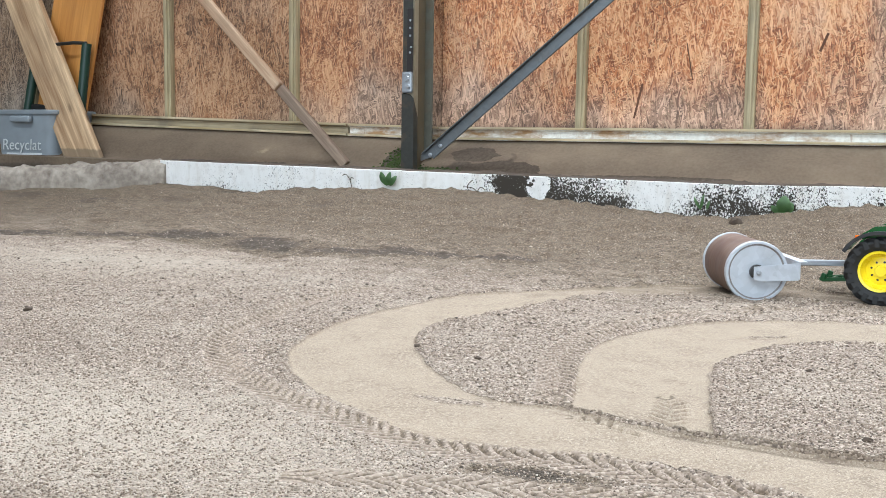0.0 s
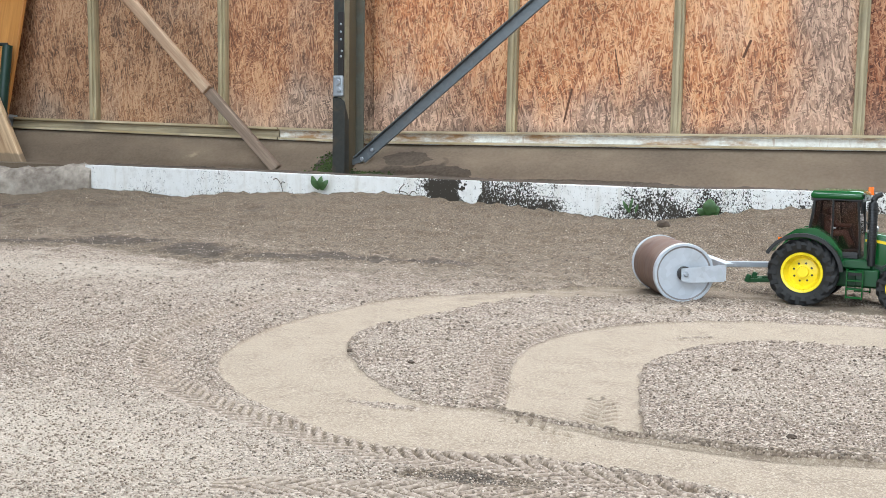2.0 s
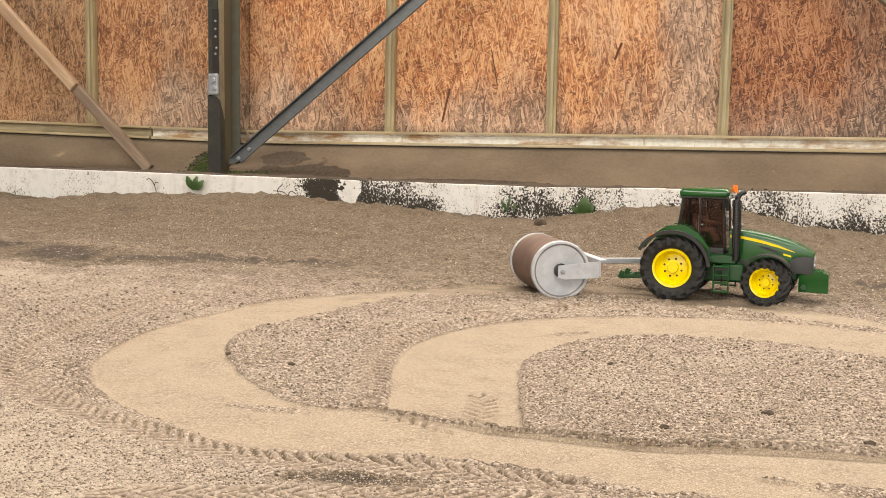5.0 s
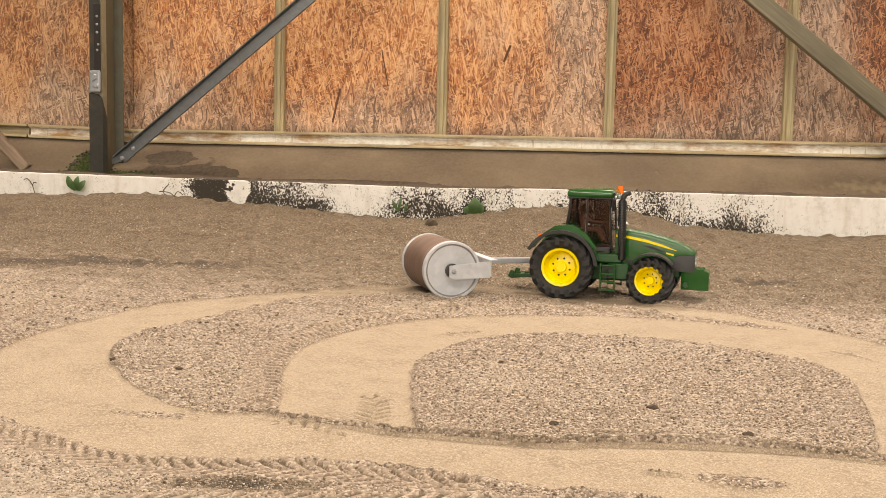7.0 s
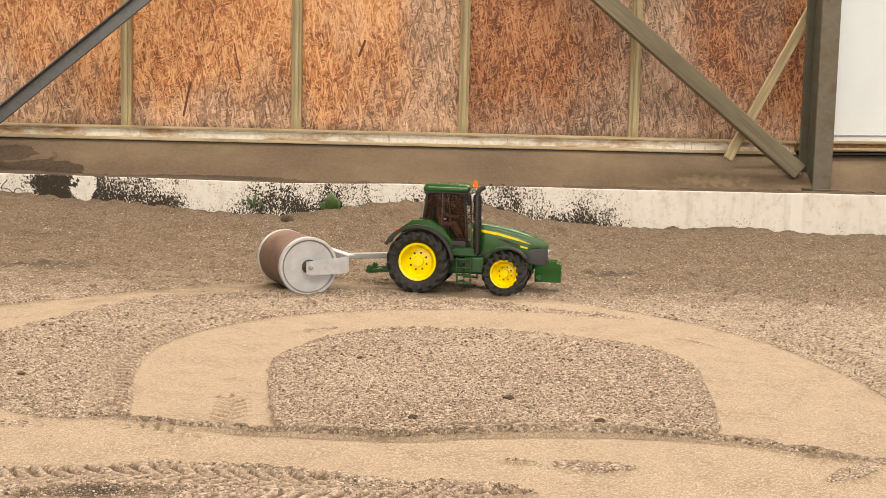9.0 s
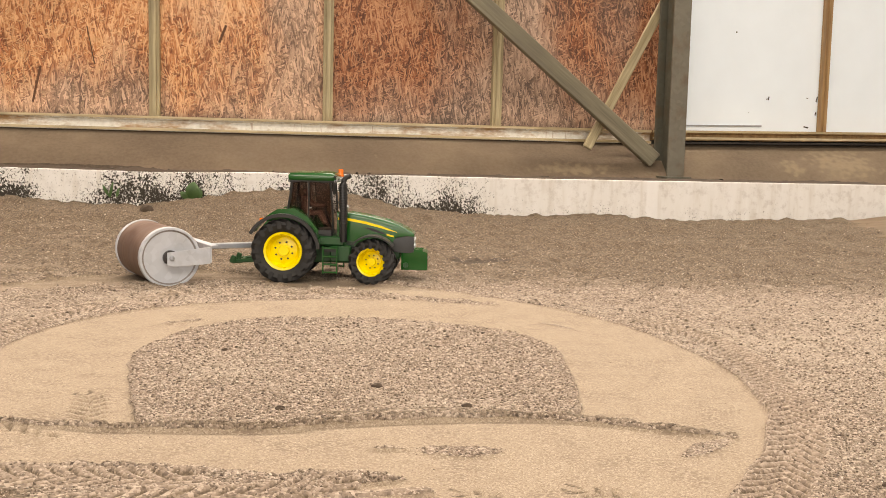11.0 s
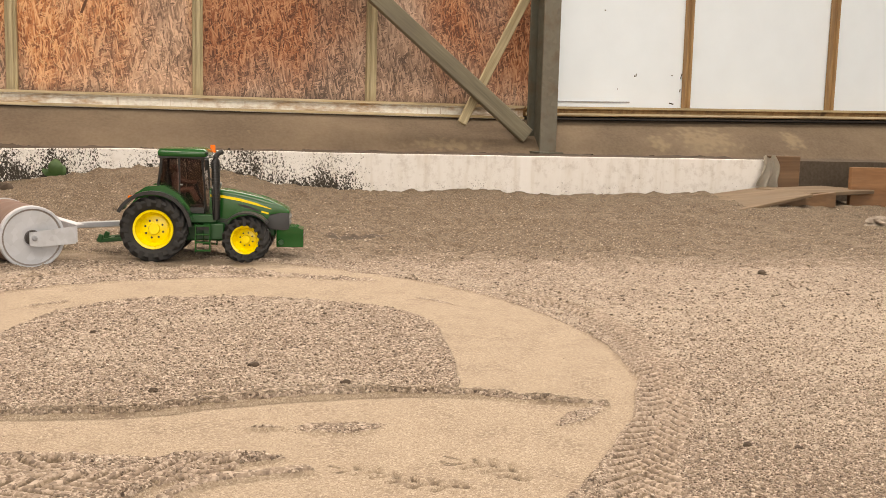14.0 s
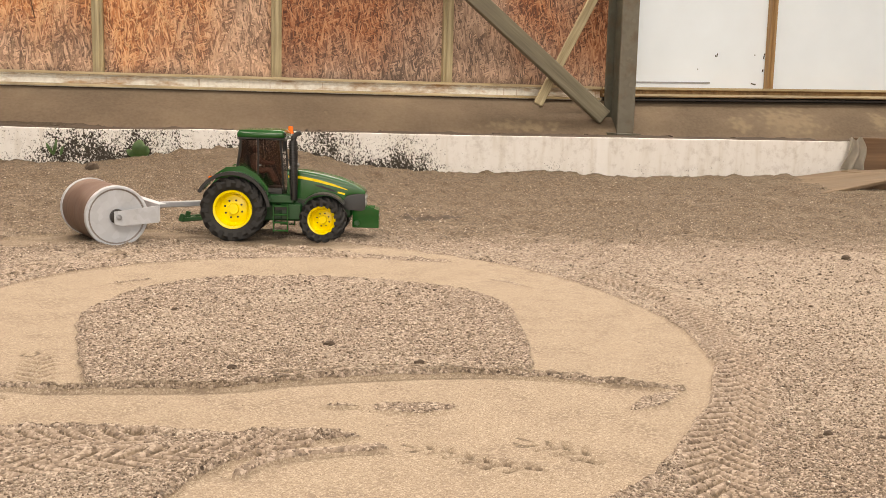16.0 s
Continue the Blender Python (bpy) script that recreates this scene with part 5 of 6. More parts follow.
# ---- the model tractor ----
def tyre_body(radius, rim_radius, width):
    """Tyre carcass turned round y."""
    h, c = width / 2, radius - 0.0055
    prof = [(rim_radius, -h * 0.62), (rim_radius + 0.003, -h * 0.80), (0.55 * (rim_radius + c), -h * 1.0), (c - 0.006, -h * 0.97), (c - 0.001, -h * 0.80), (c + 0.0005, 0.0), (c - 0.001, h * 0.80), (c - 0.006, h * 0.97), (0.55 * (rim_radius + c), h * 1.0), (rim_radius + 0.003, h * 0.80), (rim_radius, h * 0.62)]
    return lathe(bmesh.new(), prof, 48, closed=True)


def tyre_lug(radius, width, lugs, side):
    """One slanted tread bar, reaching from the middle over the shoulder."""
    h, c = width / 2, radius - 0.0055
    secs = []
    for t in (0.0, 0.35, 0.7, 1.0):
        y = side * (-0.03 * h + t * h * 1.03)
        a = -1.15 * t * (2 * math.pi / lugs) * (0.8 + 0.2 * t)
        half = (0.20 + 0.05 * t) * (2 * math.pi / lugs)
        low = c - 0.003 - (0.010 if t == 1.0 else 0)
        high = radius - (0.0045 if t == 1.0 else 0.0008 * t)
        secs.append([(r * math.cos(a + da), y, r * math.sin(a + da)) for da, r in ((-half, low), (-half * 0.7, high), (half * 0.7, high), (half, low))])
    return loft(bmesh.new(), secs)


def add_wheel(parent, name, at, radius, rim_radius, width, lugs, side, steer=0.0):
    """side: -1 where the outer face looks to -y. The tyre and the rim are parts; lugs and holes belong to them."""
    w = width / 2
    place = pose(*at, 0, 0, (180 if side > 0 else 0) + steer) @ pose(0, 0, 0, 0, 17, 0)
    prof = [(0.0, -w * 0.30), (rim_radius * 0.26, -w * 0.30), (rim_radius * 0.30, -w * 0.10), (rim_radius * 0.62, -w * 0.08), (rim_radius * 0.70, -w * 0.02), (rim_radius * 0.84, -w * 0.40), (rim_radius * 0.88, -w * 0.68), (rim_radius * 1.0, -w * 0.72), (rim_radius * 1.02, -w * 0.62), (rim_radius * 1.0, w * 0.62), (rim_radius * 0.8, w * 0.5), (0.0, w * 0.45)]
    rim = part(name + "_rim", lathe(bmesh.new(), prof, 48), MAT_YELLOW, parent, "bright yellow wheel rim", smooth=40)
    rim.matrix_basis = place
    tyre = part(name + "_tyre", tyre_body(radius, rim_radius, width), MAT_RUBBER, parent, "dusty black rubber tyre with chevron lugs", smooth=35)
    tyre.matrix_basis = place
    for s in (1, -1):
        first = None
        for k in range(lugs):
            if first is None:
                first = ob = part("lug", tyre_lug(radius, width, lugs, s), MAT_RUBBER, tyre)
            else:
                ob = new("lug", first.data)
                ob.parent = tyre
            ob.rotation_euler = (0, 2 * math.pi * (k + (0.5 if s < 0 else 0)) / lugs , 0)
    hole = lathe(bmesh.new(), [(0.0, -0.0008), (rim_radius * 0.055, -0.0008), (rim_radius * 0.055, 0.001), (0.0, 0.001)], 8)
    first = part("bolt_hole", hole, MAT_BLACK, rim)
    for i in range(8):
        a = 2 * math.pi * i / 8
        ob = first if i == 0 else new("bolt_hole", first.data)
        ob.parent = rim
        ob.location = (rim_radius * 0.46 * math.cos(a), -w * 0.10, rim_radius * 0.46 * math.sin(a))


def rounded(w, z0, z1, x, crown=0.3, n=4, sides=0.0):
    """A section across the bonnet: flat below, rounded shoulders."""
    r = min(w, (z1 - z0)) * crown
    pts = [(x, -w * (1 - sides), z0)]
    for k in range(n + 1):
        a = math.pi - (math.pi / 2) * k / n
        pts.append((x, -w + r + r * math.cos(a), z1 - r + r * math.sin(a)))
    for k in range(n + 1):
        a = math.pi / 2 - (math.pi / 2) * k / n
        pts.append((x, w - r + r * math.cos(a), z1 - r + r * math.sin(a)))
    pts.append((x, w * (1 - sides), z0))
    return pts


def arc_shell(cx, cz, r0, r1, a0, a1, y0, y1, n=16):
    """A bent strip, thick from r0 to r1, from angle a0 to a1."""
    secs = []
    for k in range(n + 1):
        a = radians(a0 + (a1 - a0) * k / n)
        c, s = math.cos(a), math.sin(a)
        secs.append([(cx + r0 * c, y0, cz + r0 * s), (cx + r1 * c, y0, cz + r1 * s), (cx + r1 * c, y1, cz + r1 * s), (cx + r0 * c, y1, cz + r0 * s)])
    return loft(bmesh.new(), secs)


HEAD = -9.6
TRACTOR = pose(-0.023, 2.090, height_at(-0.023, 2.090) - 0.0015, 0, 0, HEAD)


def build_tractor():
    tr = holder("model_tractor", TRACTOR)
    tagged(tr, "green and yellow model farm tractor with black tyres on grit", "model tractor")
    RR, FR, WB = 0.0645, 0.0465, 0.178
    for y, s in ((-0.062, -1), (0.062, 1)):
        add_wheel(tr, "rear_wheel", (0, y, RR), RR, 0.0385, 0.048, 17, s)
        add_wheel(tr, "front_wheel", (WB, y, FR), FR, 0.0285, 0.046, 15, s, -9)
    # chassis
    bm = boxed((0.22, 0.042, 0.034), (0.10, 0, 0.054), bevel=0.004, steps=2)
    box(bm, (0.06, 0.085, 0.016), (0.0, 0, 0.0615), bevel=0.004)
    box(bm, (0.03, 0.08, 0.014), (WB, 0, 0.048), bevel=0.004)
    box(bm, (0.05, 0.034, 0.03), (0.235, 0, 0.062), bevel=0.004)
    part("chassis", bm, MAT_GREEN_DARK, tr)
    bm = boxed((0.075, 0.088, 0.018), (0.103, 0, 0.083), bevel=0.003)
    box(bm, (0.05, 0.014, 0.034), (0.13, -0.036, 0.058), bevel=0.003)
    box(bm, (0.05, 0.014, 0.034), (0.13, 0.036, 0.058), bevel=0.003)
    part("tank", bm, MAT_GREEN_DARK, tr, smooth=40)
    # bonnet: sections from the cab to the nose
    secs = []
    for x, w, z0, z1, cr in ((0.122, 0.0255, 0.086, 0.1345, 0.35), (0.150, 0.0275, 0.084, 0.1335, 0.35), (0.185, 0.0295, 0.080, 0.1295, 0.36), (0.220, 0.0305, 0.076, 0.1235, 0.38), (0.238, 0.0306, 0.075, 0.1195, 0.39), (0.250, 0.0306, 0.092, 0.1165, 0.40), (0.272, 0.0298, 0.0955, 0.1085, 0.42), (0.284, 0.0282, 0.0945, 0.1025, 0.45), (0.289, 0.0265, 0.0945, 0.0990, 0.5)):
        secs.append(rounded(w, z0, z1, x, cr, 5))
    bonnet = part("bonnet", loft(bmesh.new(), secs), MAT_GREEN, tr, "glossy green bonnet", smooth=50)
    # raised flutes on top
    for y in (-0.011, 0.011):
        bm = bmesh.new()
        tube(bm, [(0.15, y * 0.8, 0.1325), (0.19, y * 0.95, 0.1278), (0.235, y, 0.1197), (0.262, y, 0.1115)], 0.0016, 6)
        part("flute", bm, MAT_GREEN, bonnet, smooth=60)
    for s in (-1, 1):
        # yellow stripe, dark vent and number on each flank
        bm = loft(bmesh.new(), [[(x, s * (w + e), z - h) for e in (0.0,) for _ in (0,)] + [(x, s * (w + 0.0008), z - h), (x, s * (w + 0.0008), z + h), (x, s * w, z + h)] for x, w, z, h in ((0.124, 0.0254, 0.1225, 0.0022), (0.150, 0.0274, 0.1212, 0.0023), (0.185, 0.0294, 0.1165, 0.0023), (0.220, 0.0304, 0.1095, 0.0020), (0.252, 0.0303, 0.1015, 0.0004))])
        part("stripe", bm, MAT_YELLOW, bonnet, "yellow side stripe")
        bm = loft(bmesh.new(), [[(x, s * w, z - h), (x, s * (w + 0.0008), z - h), (x, s * (w + 0.0008), z + h), (x, s * w, z + h)] for x, w, z, h in ((0.182, 0.0293, 0.1085, 0.0005), (0.200, 0.0299, 0.1050, 0.0022), (0.222, 0.0303, 0.0995, 0.0014), (0.228, 0.0303, 0.0975, 0.0003))])
        part("vent", bm, MAT_BLACK, bonnet)
        bm = boxed((0.016, 0.0008, 0.003), (0.238, s * 0.0307, 0.0955), (0, 12, 0))
        part("type_badge", bm, MAT_YELLOW, bonnet)
        # curved lower side panel with slots
        bm = loft(bmesh.new(), [[(x, s * 0.021, z0), (x, s * w, z0), (x, s * w, z1), (x, s * 0.021, z1)] for x, w, z0, z1 in ((0.125, 0.026, 0.060, 0.088), (0.165, 0.028, 0.062, 0.086), (0.21, 0.029, 0.070, 0.083), (0.245, 0.0295, 0.066, 0.082))])
        part("side_panel", bm, MAT_GREEN_DARK, bonnet, smooth=30)
        for k in range(4):
            part("slot", boxed((0.014, 0.001, 0.0016), (0.150 + 0.003 * k, s * 0.0284, 0.081 - 0.0042 * k), (0, 10, 0)), MAT_BLACK, bonnet)
    # grille and lamps
    bm = loft(bmesh.new(), [rounded(0.0300, 0.066, 0.088, 0.238, 0.1, 3), rounded(0.0304, 0.063, 0.0935, 0.256, 0.1, 3), rounded(0.0292, 0.062, 0.0965, 0.280, 0.12, 3), rounded(0.0270, 0.064, 0.0955, 0.289, 0.2, 3)])
    grille = part("grille", bm, MAT_BLACK, tr, "black nose grille", smooth=40)
    for y, z in ((-0.0115, 0.086), (0.0115, 0.086), (-0.0115, 0.075), (0.0115, 0.075), (-0.0225, 0.0865), (0.0225, 0.0865)):
        bm = lathe(bmesh.new(), [(0.0, -0.0022), (0.003, -0.0018), (0.0046, -0.0004), (0.0046, 0.001), (0.0, 0.001)], 16, pose(0, 0, 0, 0, 0, 90))
        ob = part("headlight", bm, MAT_LENS, grille, smooth=50)
        ob.location = (0.2892, y, z)
    # front weight
    bm = loft(bmesh.new(), [[(x, y, z) for y, z in ((-w, 0.027), (w, 0.027), (w, 0.050), (w + 0.001, 0.052), (w + 0.001, zt), (-w - 0.001, zt), (-w - 0.001, 0.052), (-w, 0.050))] for x, w, zt in ((0.262, 0.0240, 0.0655), (0.268, 0.0260, 0.0675), (0.304, 0.0262, 0.0665), (0.3125, 0.0255, 0.063))])
    weight = part("front_weight", bm, MAT_GREEN, tr, "ribbed green ballast block", smooth=30)
    for k in range(10):
        part("rib", boxed((0.034, 0.0022, 0.0022), (0.287, -0.0225 + 0.005 * k, 0.0678), (0, 1.5, 0), bevel=0.0004), MAT_GREEN, weight)
    part("step_line", boxed((0.002, 0.05, 0.002), (0.3122, 0, 0.0505)), MAT_BLACK, weight)
    for y in (-0.028, 0.028):
        bm = lathe(bmesh.new(), [(0.005, -0.004), (0.0055, 0), (0.005, 0.004)], 14)
        ob = part("hitch_pin", bm, MAT_GREEN_DARK, weight, smooth=40)
        ob.location = (0.272, y, 0.037)
    # cab floor, pillars, panes, roof
    part("cab_floor", boxed((0.098, 0.080, 0.012), (0.062, 0, 0.096), bevel=0.003), MAT_BLACK, tr)
    corners = {  # foot and head of the six pillars
        "a": ((0.112, 0.031, 0.098), (0.103, 0.040, 0.194)), "b": ((0.050, 0.043, 0.118), (0.050, 0.044, 0.194)), "c": ((0.006, 0.038, 0.140), (0.014, 0.040, 0.194)),
    }
    for s in (-1, 1):
        for k, (p, q) in corners.items():
            bm = bmesh.new()
            tube(bm, [(p[0], s * p[1], p[2]), (0.5 * (p[0] + q[0]) + 0.0015, s * (0.5 * (p[1] + q[1]) + 0.002), 0.5 * (p[2] + q[2])), (q[0], s * q[1], q[2])], 0.0032 if k != "b" else 0.0022, 8)
            part("pillar", bm, MAT_BLACK, tr, smooth=60)

    def pane(name, pts, thick):
        v = [Vector(p) for p in pts]
        nrm = (v[1] - v[0]).cross(v[2] - v[0]).normalized() * thick
        ob = part(name, loft(bmesh.new(), [v, [p + nrm for p in v]]), MAT_GLASS, tr, "brown-tinted clear pane")
        ob.visible_shadow = False

    for s in (-1, 1):
        pane("side_pane", [(0.050, s * 0.0435, 0.102), (0.108, s * 0.0335, 0.102), (0.101, s * 0.0405, 0.192), (0.050, s * 0.0445, 0.192)], 0.0008)
        pane("rear_side_pane", [(0.009, s * 0.0395, 0.142), (0.047, s * 0.0437, 0.122), (0.047, s * 0.0447, 0.192), (0.016, s * 0.0405, 0.192)], 0.0008)
        part("door_sill", boxed((0.058, 0.006, 0.008), (0.078, s * 0.040, 0.099), (0, 0, s * -9), bevel=0.001), MAT_BLACK, tr)
        ob = part("door_handle", boxed((0.006, 0.003, 0.003), (0.056, s * 0.0455, 0.142), bevel=0.0006), MAT_LENS, tr)
    pane("windscreen", [(0.1125, -0.029, 0.102), (0.1125, 0.029, 0.102), (0.1035, 0.038, 0.192), (0.1035, -0.038, 0.192)], 0.0008)
    pane("rear_pane", [(0.0055, -0.036, 0.142), (0.0055, 0.036, 0.142), (0.0135, 0.038, 0.192), (0.0135, -0.038, 0.192)], 0.0008)
    rr = lambda x0, x1, w0, w1, z: [(x0, -w0, z), (x0 + 0.006, -w0 - 0.002, z), (x1 - 0.008, -w1 - 0.002, z), (x1, -w1 + 0.004, z), (x1, w1 - 0.004, z), (x1 - 0.008, w1 + 0.002, z), (x0 + 0.006, w0 + 0.002, z), (x0, w0, z)]
    bm = loft(bmesh.new(), [rr(0.008, 0.118, 0.040, 0.043, 0.1945), rr(0.006, 0.121, 0.042, 0.045, 0.1975), rr(0.006, 0.121, 0.042, 0.045, 0.2025), rr(0.010, 0.115, 0.038, 0.041, 0.2085), rr(0.022, 0.100, 0.028, 0.032, 0.2105)])
    roof = part("roof", bm, MAT_GREEN, tr, "green cab roof", smooth=35)
    for y in (-0.018, 0.0, 0.018):
        part("roof_rib", boxed((0.066, 0.0016, 0.0012), (0.060, y, 0.2108), bevel=0.0003), MAT_GREEN, roof)
    part("roof_band", boxed((0.108, 0.086, 0.006), (0.062, 0, 0.1925), bevel=0.002), MAT_BLACK, tr)
    for y in (-0.037, -0.025, 0.025, 0.037):
        bm = lathe(bmesh.new(), [(0.0, -0.003), (0.0035, -0.002), (0.0045, 0), (0.0045, 0.003), (0, 0.003)], 14, pose(0, 0, 0, 0, 0, 90))
        ob = part("work_light", bm, MAT_LENS, roof, smooth=50)
        ob.location = (0.1185, y, 0.194)
    for y in (-0.034, 0.034):
        ob = part("work_light", boxed((0.004, 0.008, 0.006), (0.0065, y, 0.193), bevel=0.001), MAT_LENS, roof)
    # beacon on the left of the roof
    bm = lathe(bmesh.new(), [(0.0, 0.0), (0.006, 0.0), (0.006, 0.003), (0.0052, 0.004), (0.0052, 0.014), (0.004, 0.0155), (0.0, 0.0155)], 16, pose(0, 0, 0, 90, 0, 0))
    ob = part("beacon", bm, MAT_ORANGE, tr, "orange warning beacon", smooth=40)
    ob.location = (0.1195, 0.0405, 0.2005)
    # exhaust stack by the right front pillar, with its ribbed guard
    bm = bmesh.new()
    tube(bm, [(0.117, -0.043, 0.083), (0.1165, -0.045, 0.12), (0.116, -0.047, 0.199), (0.1165, -0.047, 0.2065), (0.121, -0.047, 0.2135), (0.131, -0.047, 0.218)], [0.0070, 0.0082, 0.0082, 0.0060, 0.0052, 0.0048], 14)
    stack = part("exhaust_pipe", bm, MAT_BLACK, tr, "black ribbed upright exhaust pipe", smooth=50)
    for k in range(15):
        bm = lathe(bmesh.new(), [(0.0078, -0.001), (0.0092, -0.0006), (0.0092, 0.0006), (0.0078, 0.001)], 14, pose(0, 0, 0, 90, 0, 0), closed=True)
        ob = part("rib", bm, MAT_BLACK, stack)
        ob.location = (0.1164, -0.0452 - 0.0001 * k, 0.122 + 0.0052 * k)
    bm = bmesh.new()
    tube(bm, [(0.131, 0.040, 0.092), (0.133, 0.044, 0.11), (0.131, 0.045, 0.18), (0.118, 0.043, 0.197)], 0.0022, 8)
    part("grab_rail", bm, MAT_BLACK, tr, smooth=60)
    bm = bmesh.new()
    tube(bm, [(0.132, -0.050, 0.092), (0.135, -0.053, 0.115), (0.134, -0.053, 0.145), (0.127, -0.047, 0.155)], 0.0016, 8)
    part("grab_rail", bm, MAT_BLACK, tr, smooth=60)
    for s in (-1, 1):
        bm = bmesh.new()
        tube(bm, [(0.112, s * 0.040, 0.200), (0.122, s * 0.052, 0.205), (0.123, s * 0.064, 0.203), (0.122, s * 0.066, 0.193)], 0.0018, 8)
        arm = part("mirror_arm", bm, MAT_BLACK, tr, smooth=60)
        part("mirror", boxed((0.004, 0.015, 0.022), (0.121, s * 0.066, 0.181), (0, 0, s * 10), bevel=0.0015), MAT_BLACK, arm)
        bm = lathe(bmesh.new(), [(0.0, -0.003), (0.004, -0.002), (0.005, 0), (0.005, 0.005), (0, 0.006)], 14, pose(0, 0, 0, 0, 0, 90))
        ob = part("side_lamp", bm, MAT_LENS, tr, smooth=50)
        ob.location = (0.136, s * 0.047, 0.1385)
        # rear mudguards: green inner, black rolled lip
        bm = arc_shell(0.0, RR, RR + 0.0065, RR + 0.0105, 14, 150, s * 0.034, s * 0.080, 18)
        fender = part("rear_mudguard", bm, MAT_GREEN, tr, "green rear mudguard", smooth=40)
        bm = arc_shell(0.0, RR, RR + 0.0045, RR + 0.0112, 6, 152, s * 0.080, s * 0.0885, 20)
        part("lip", bm, MAT_BLACK, fender, "black plastic lip", smooth=40)
        bm = loft(bmesh.new(), [[(x, s * y0, z0), (x, s * y1, z0), (x, s * y1, z1), (x, s * y0, z1)] for x, y0, y1, z0, z1 in ((-0.038, 0.030, 0.060, 0.122, 0.132), (-0.015, 0.028, 0.064, 0.126, 0.147), (0.020, 0.026, 0.064, 0.112, 0.150), (0.046, 0.028, 0.058, 0.092, 0.133), (0.066, 0.030, 0.052, 0.085, 0.106))])
        part("shoulder", bm, MAT_GREEN, fender, "green moulded shoulder", smooth=40)
        part("tail_lamp", boxed((0.005, 0.013, 0.006), (-0.0455, s * 0.066, 0.1265), bevel=0.001), MAT_ORANGE, fender, "orange tail lamp")
        bm = arc_shell(WB, FR, FR + 0.0045, FR + 0.0075, 38, 138, s * 0.044, s * 0.083, 16)
        part("front_mudguard", bm, MAT_BLACK, tr, "black front mudguard", smooth=40)
        # steps
        bm = boxed((0.0025, 0.012, 0.056), (0.078, s * 0.055, 0.047), bevel=0.0005)
        box(bm, (0.0025, 0.012, 0.056), (0.106, s * 0.055, 0.047), bevel=0.0005)
        steps = part("ladder", bm, MAT_GREEN, tr, "green access ladder")
        for z in (0.022, 0.038, 0.054, 0.071):
            part("rung", boxed((0.027, 0.014, 0.003), (0.092, s * 0.055, z), bevel=0.0005), MAT_GREEN, steps)
        part("ladder_bracket", boxed((0.024, 0.014, 0.006), (0.092, s * 0.046, 0.066)), MAT_BLACK, tr)
        bm = boxed((0.060, 0.006, 0.008), (-0.084, s * 0.026, 0.038), (0, -6, s * 3), bevel=0.0015)
        box(bm, (0.010, 0.007, 0.016), (-0.112, s * 0.026, 0.040), (0, 20, 0), bevel=0.0015)
        part("lift_arm", bm, MAT_GREEN_DARK, tr)
    part("lift_arm_bar", boxed((0.006, 0.05, 0.006), (-0.098, 0, 0.036), bevel=0.001), MAT_GREEN_DARK, tr)
    bm = boxed((0.03, 0.05, 0.045), (-0.045, 0, 0.075), bevel=0.003)
    box(bm, (0.02, 0.02, 0.02), (-0.065, 0, 0.055), bevel=0.002)
    part("rear_linkage", bm, MAT_GREEN_DARK, tr, smooth=40)
    # seat and steering wheel
    bm = boxed((0.030, 0.034, 0.012), (0.040, 0, 0.120), bevel=0.003)
    box(bm, (0.008, 0.032, 0.040), (0.022, 0, 0.145), (0, -8, 0), bevel=0.003)
    box(bm, (0.02, 0.02, 0.02), (0.040, 0, 0.106))
    part("seat", bm, MAT_BLACK, tr, smooth=40)
    ring = [(0.009 * math.cos(a), 0.009 * math.sin(a), 0) for a in (2 * math.pi * k / 16 for k in range(17))]
    bm = bmesh.new()
    tube(bm, ring, 0.0014, 6)
    bmesh.ops.transform(bm, matrix=pose(0.084, 0, 0.140, 0, -38, 0), verts=bm.verts)
    tube(bm, [(0.102, 0, 0.104), (0.084, 0, 0.139)], 0.003, 8)
    part("steering_wheel", bm, MAT_BLACK, tr, smooth=60)
    # the body is drawn in to its true length
    keep = ("rear_wheel", "front_wheel", "rear_mudguard", "front_mudguard", "lift_arm", "rear_linkage", "ladder", "exhaust_pipe")
    knots = [-0.06, 0.0, 0.05, 0.105, 0.122, 0.288, 0.3125, 0.33], [-0.06, -0.002, 0.045, 0.090, 0.101, 0.258, 0.287, 0.304]
    rise = [0.0, 0.07, 0.0965, 0.1345, 0.2105], [0.0, 0.07, 0.098, 0.143, 0.2225]
    for top in tr.children:
        if top.name.startswith(keep):
            continue
        for ob in (top, *top.children):
            if ob.location.x:
                ob.location.x = float(np.interp(ob.location.x, *knots))
                ob.location.z = float(np.interp(ob.location.z, *rise))
            else:
                for v in ob.data.vertices:
                    v.co.x = float(np.interp(v.co.x, *knots))
                    v.co.z = float(np.interp(v.co.z, *rise))


build_tractor()


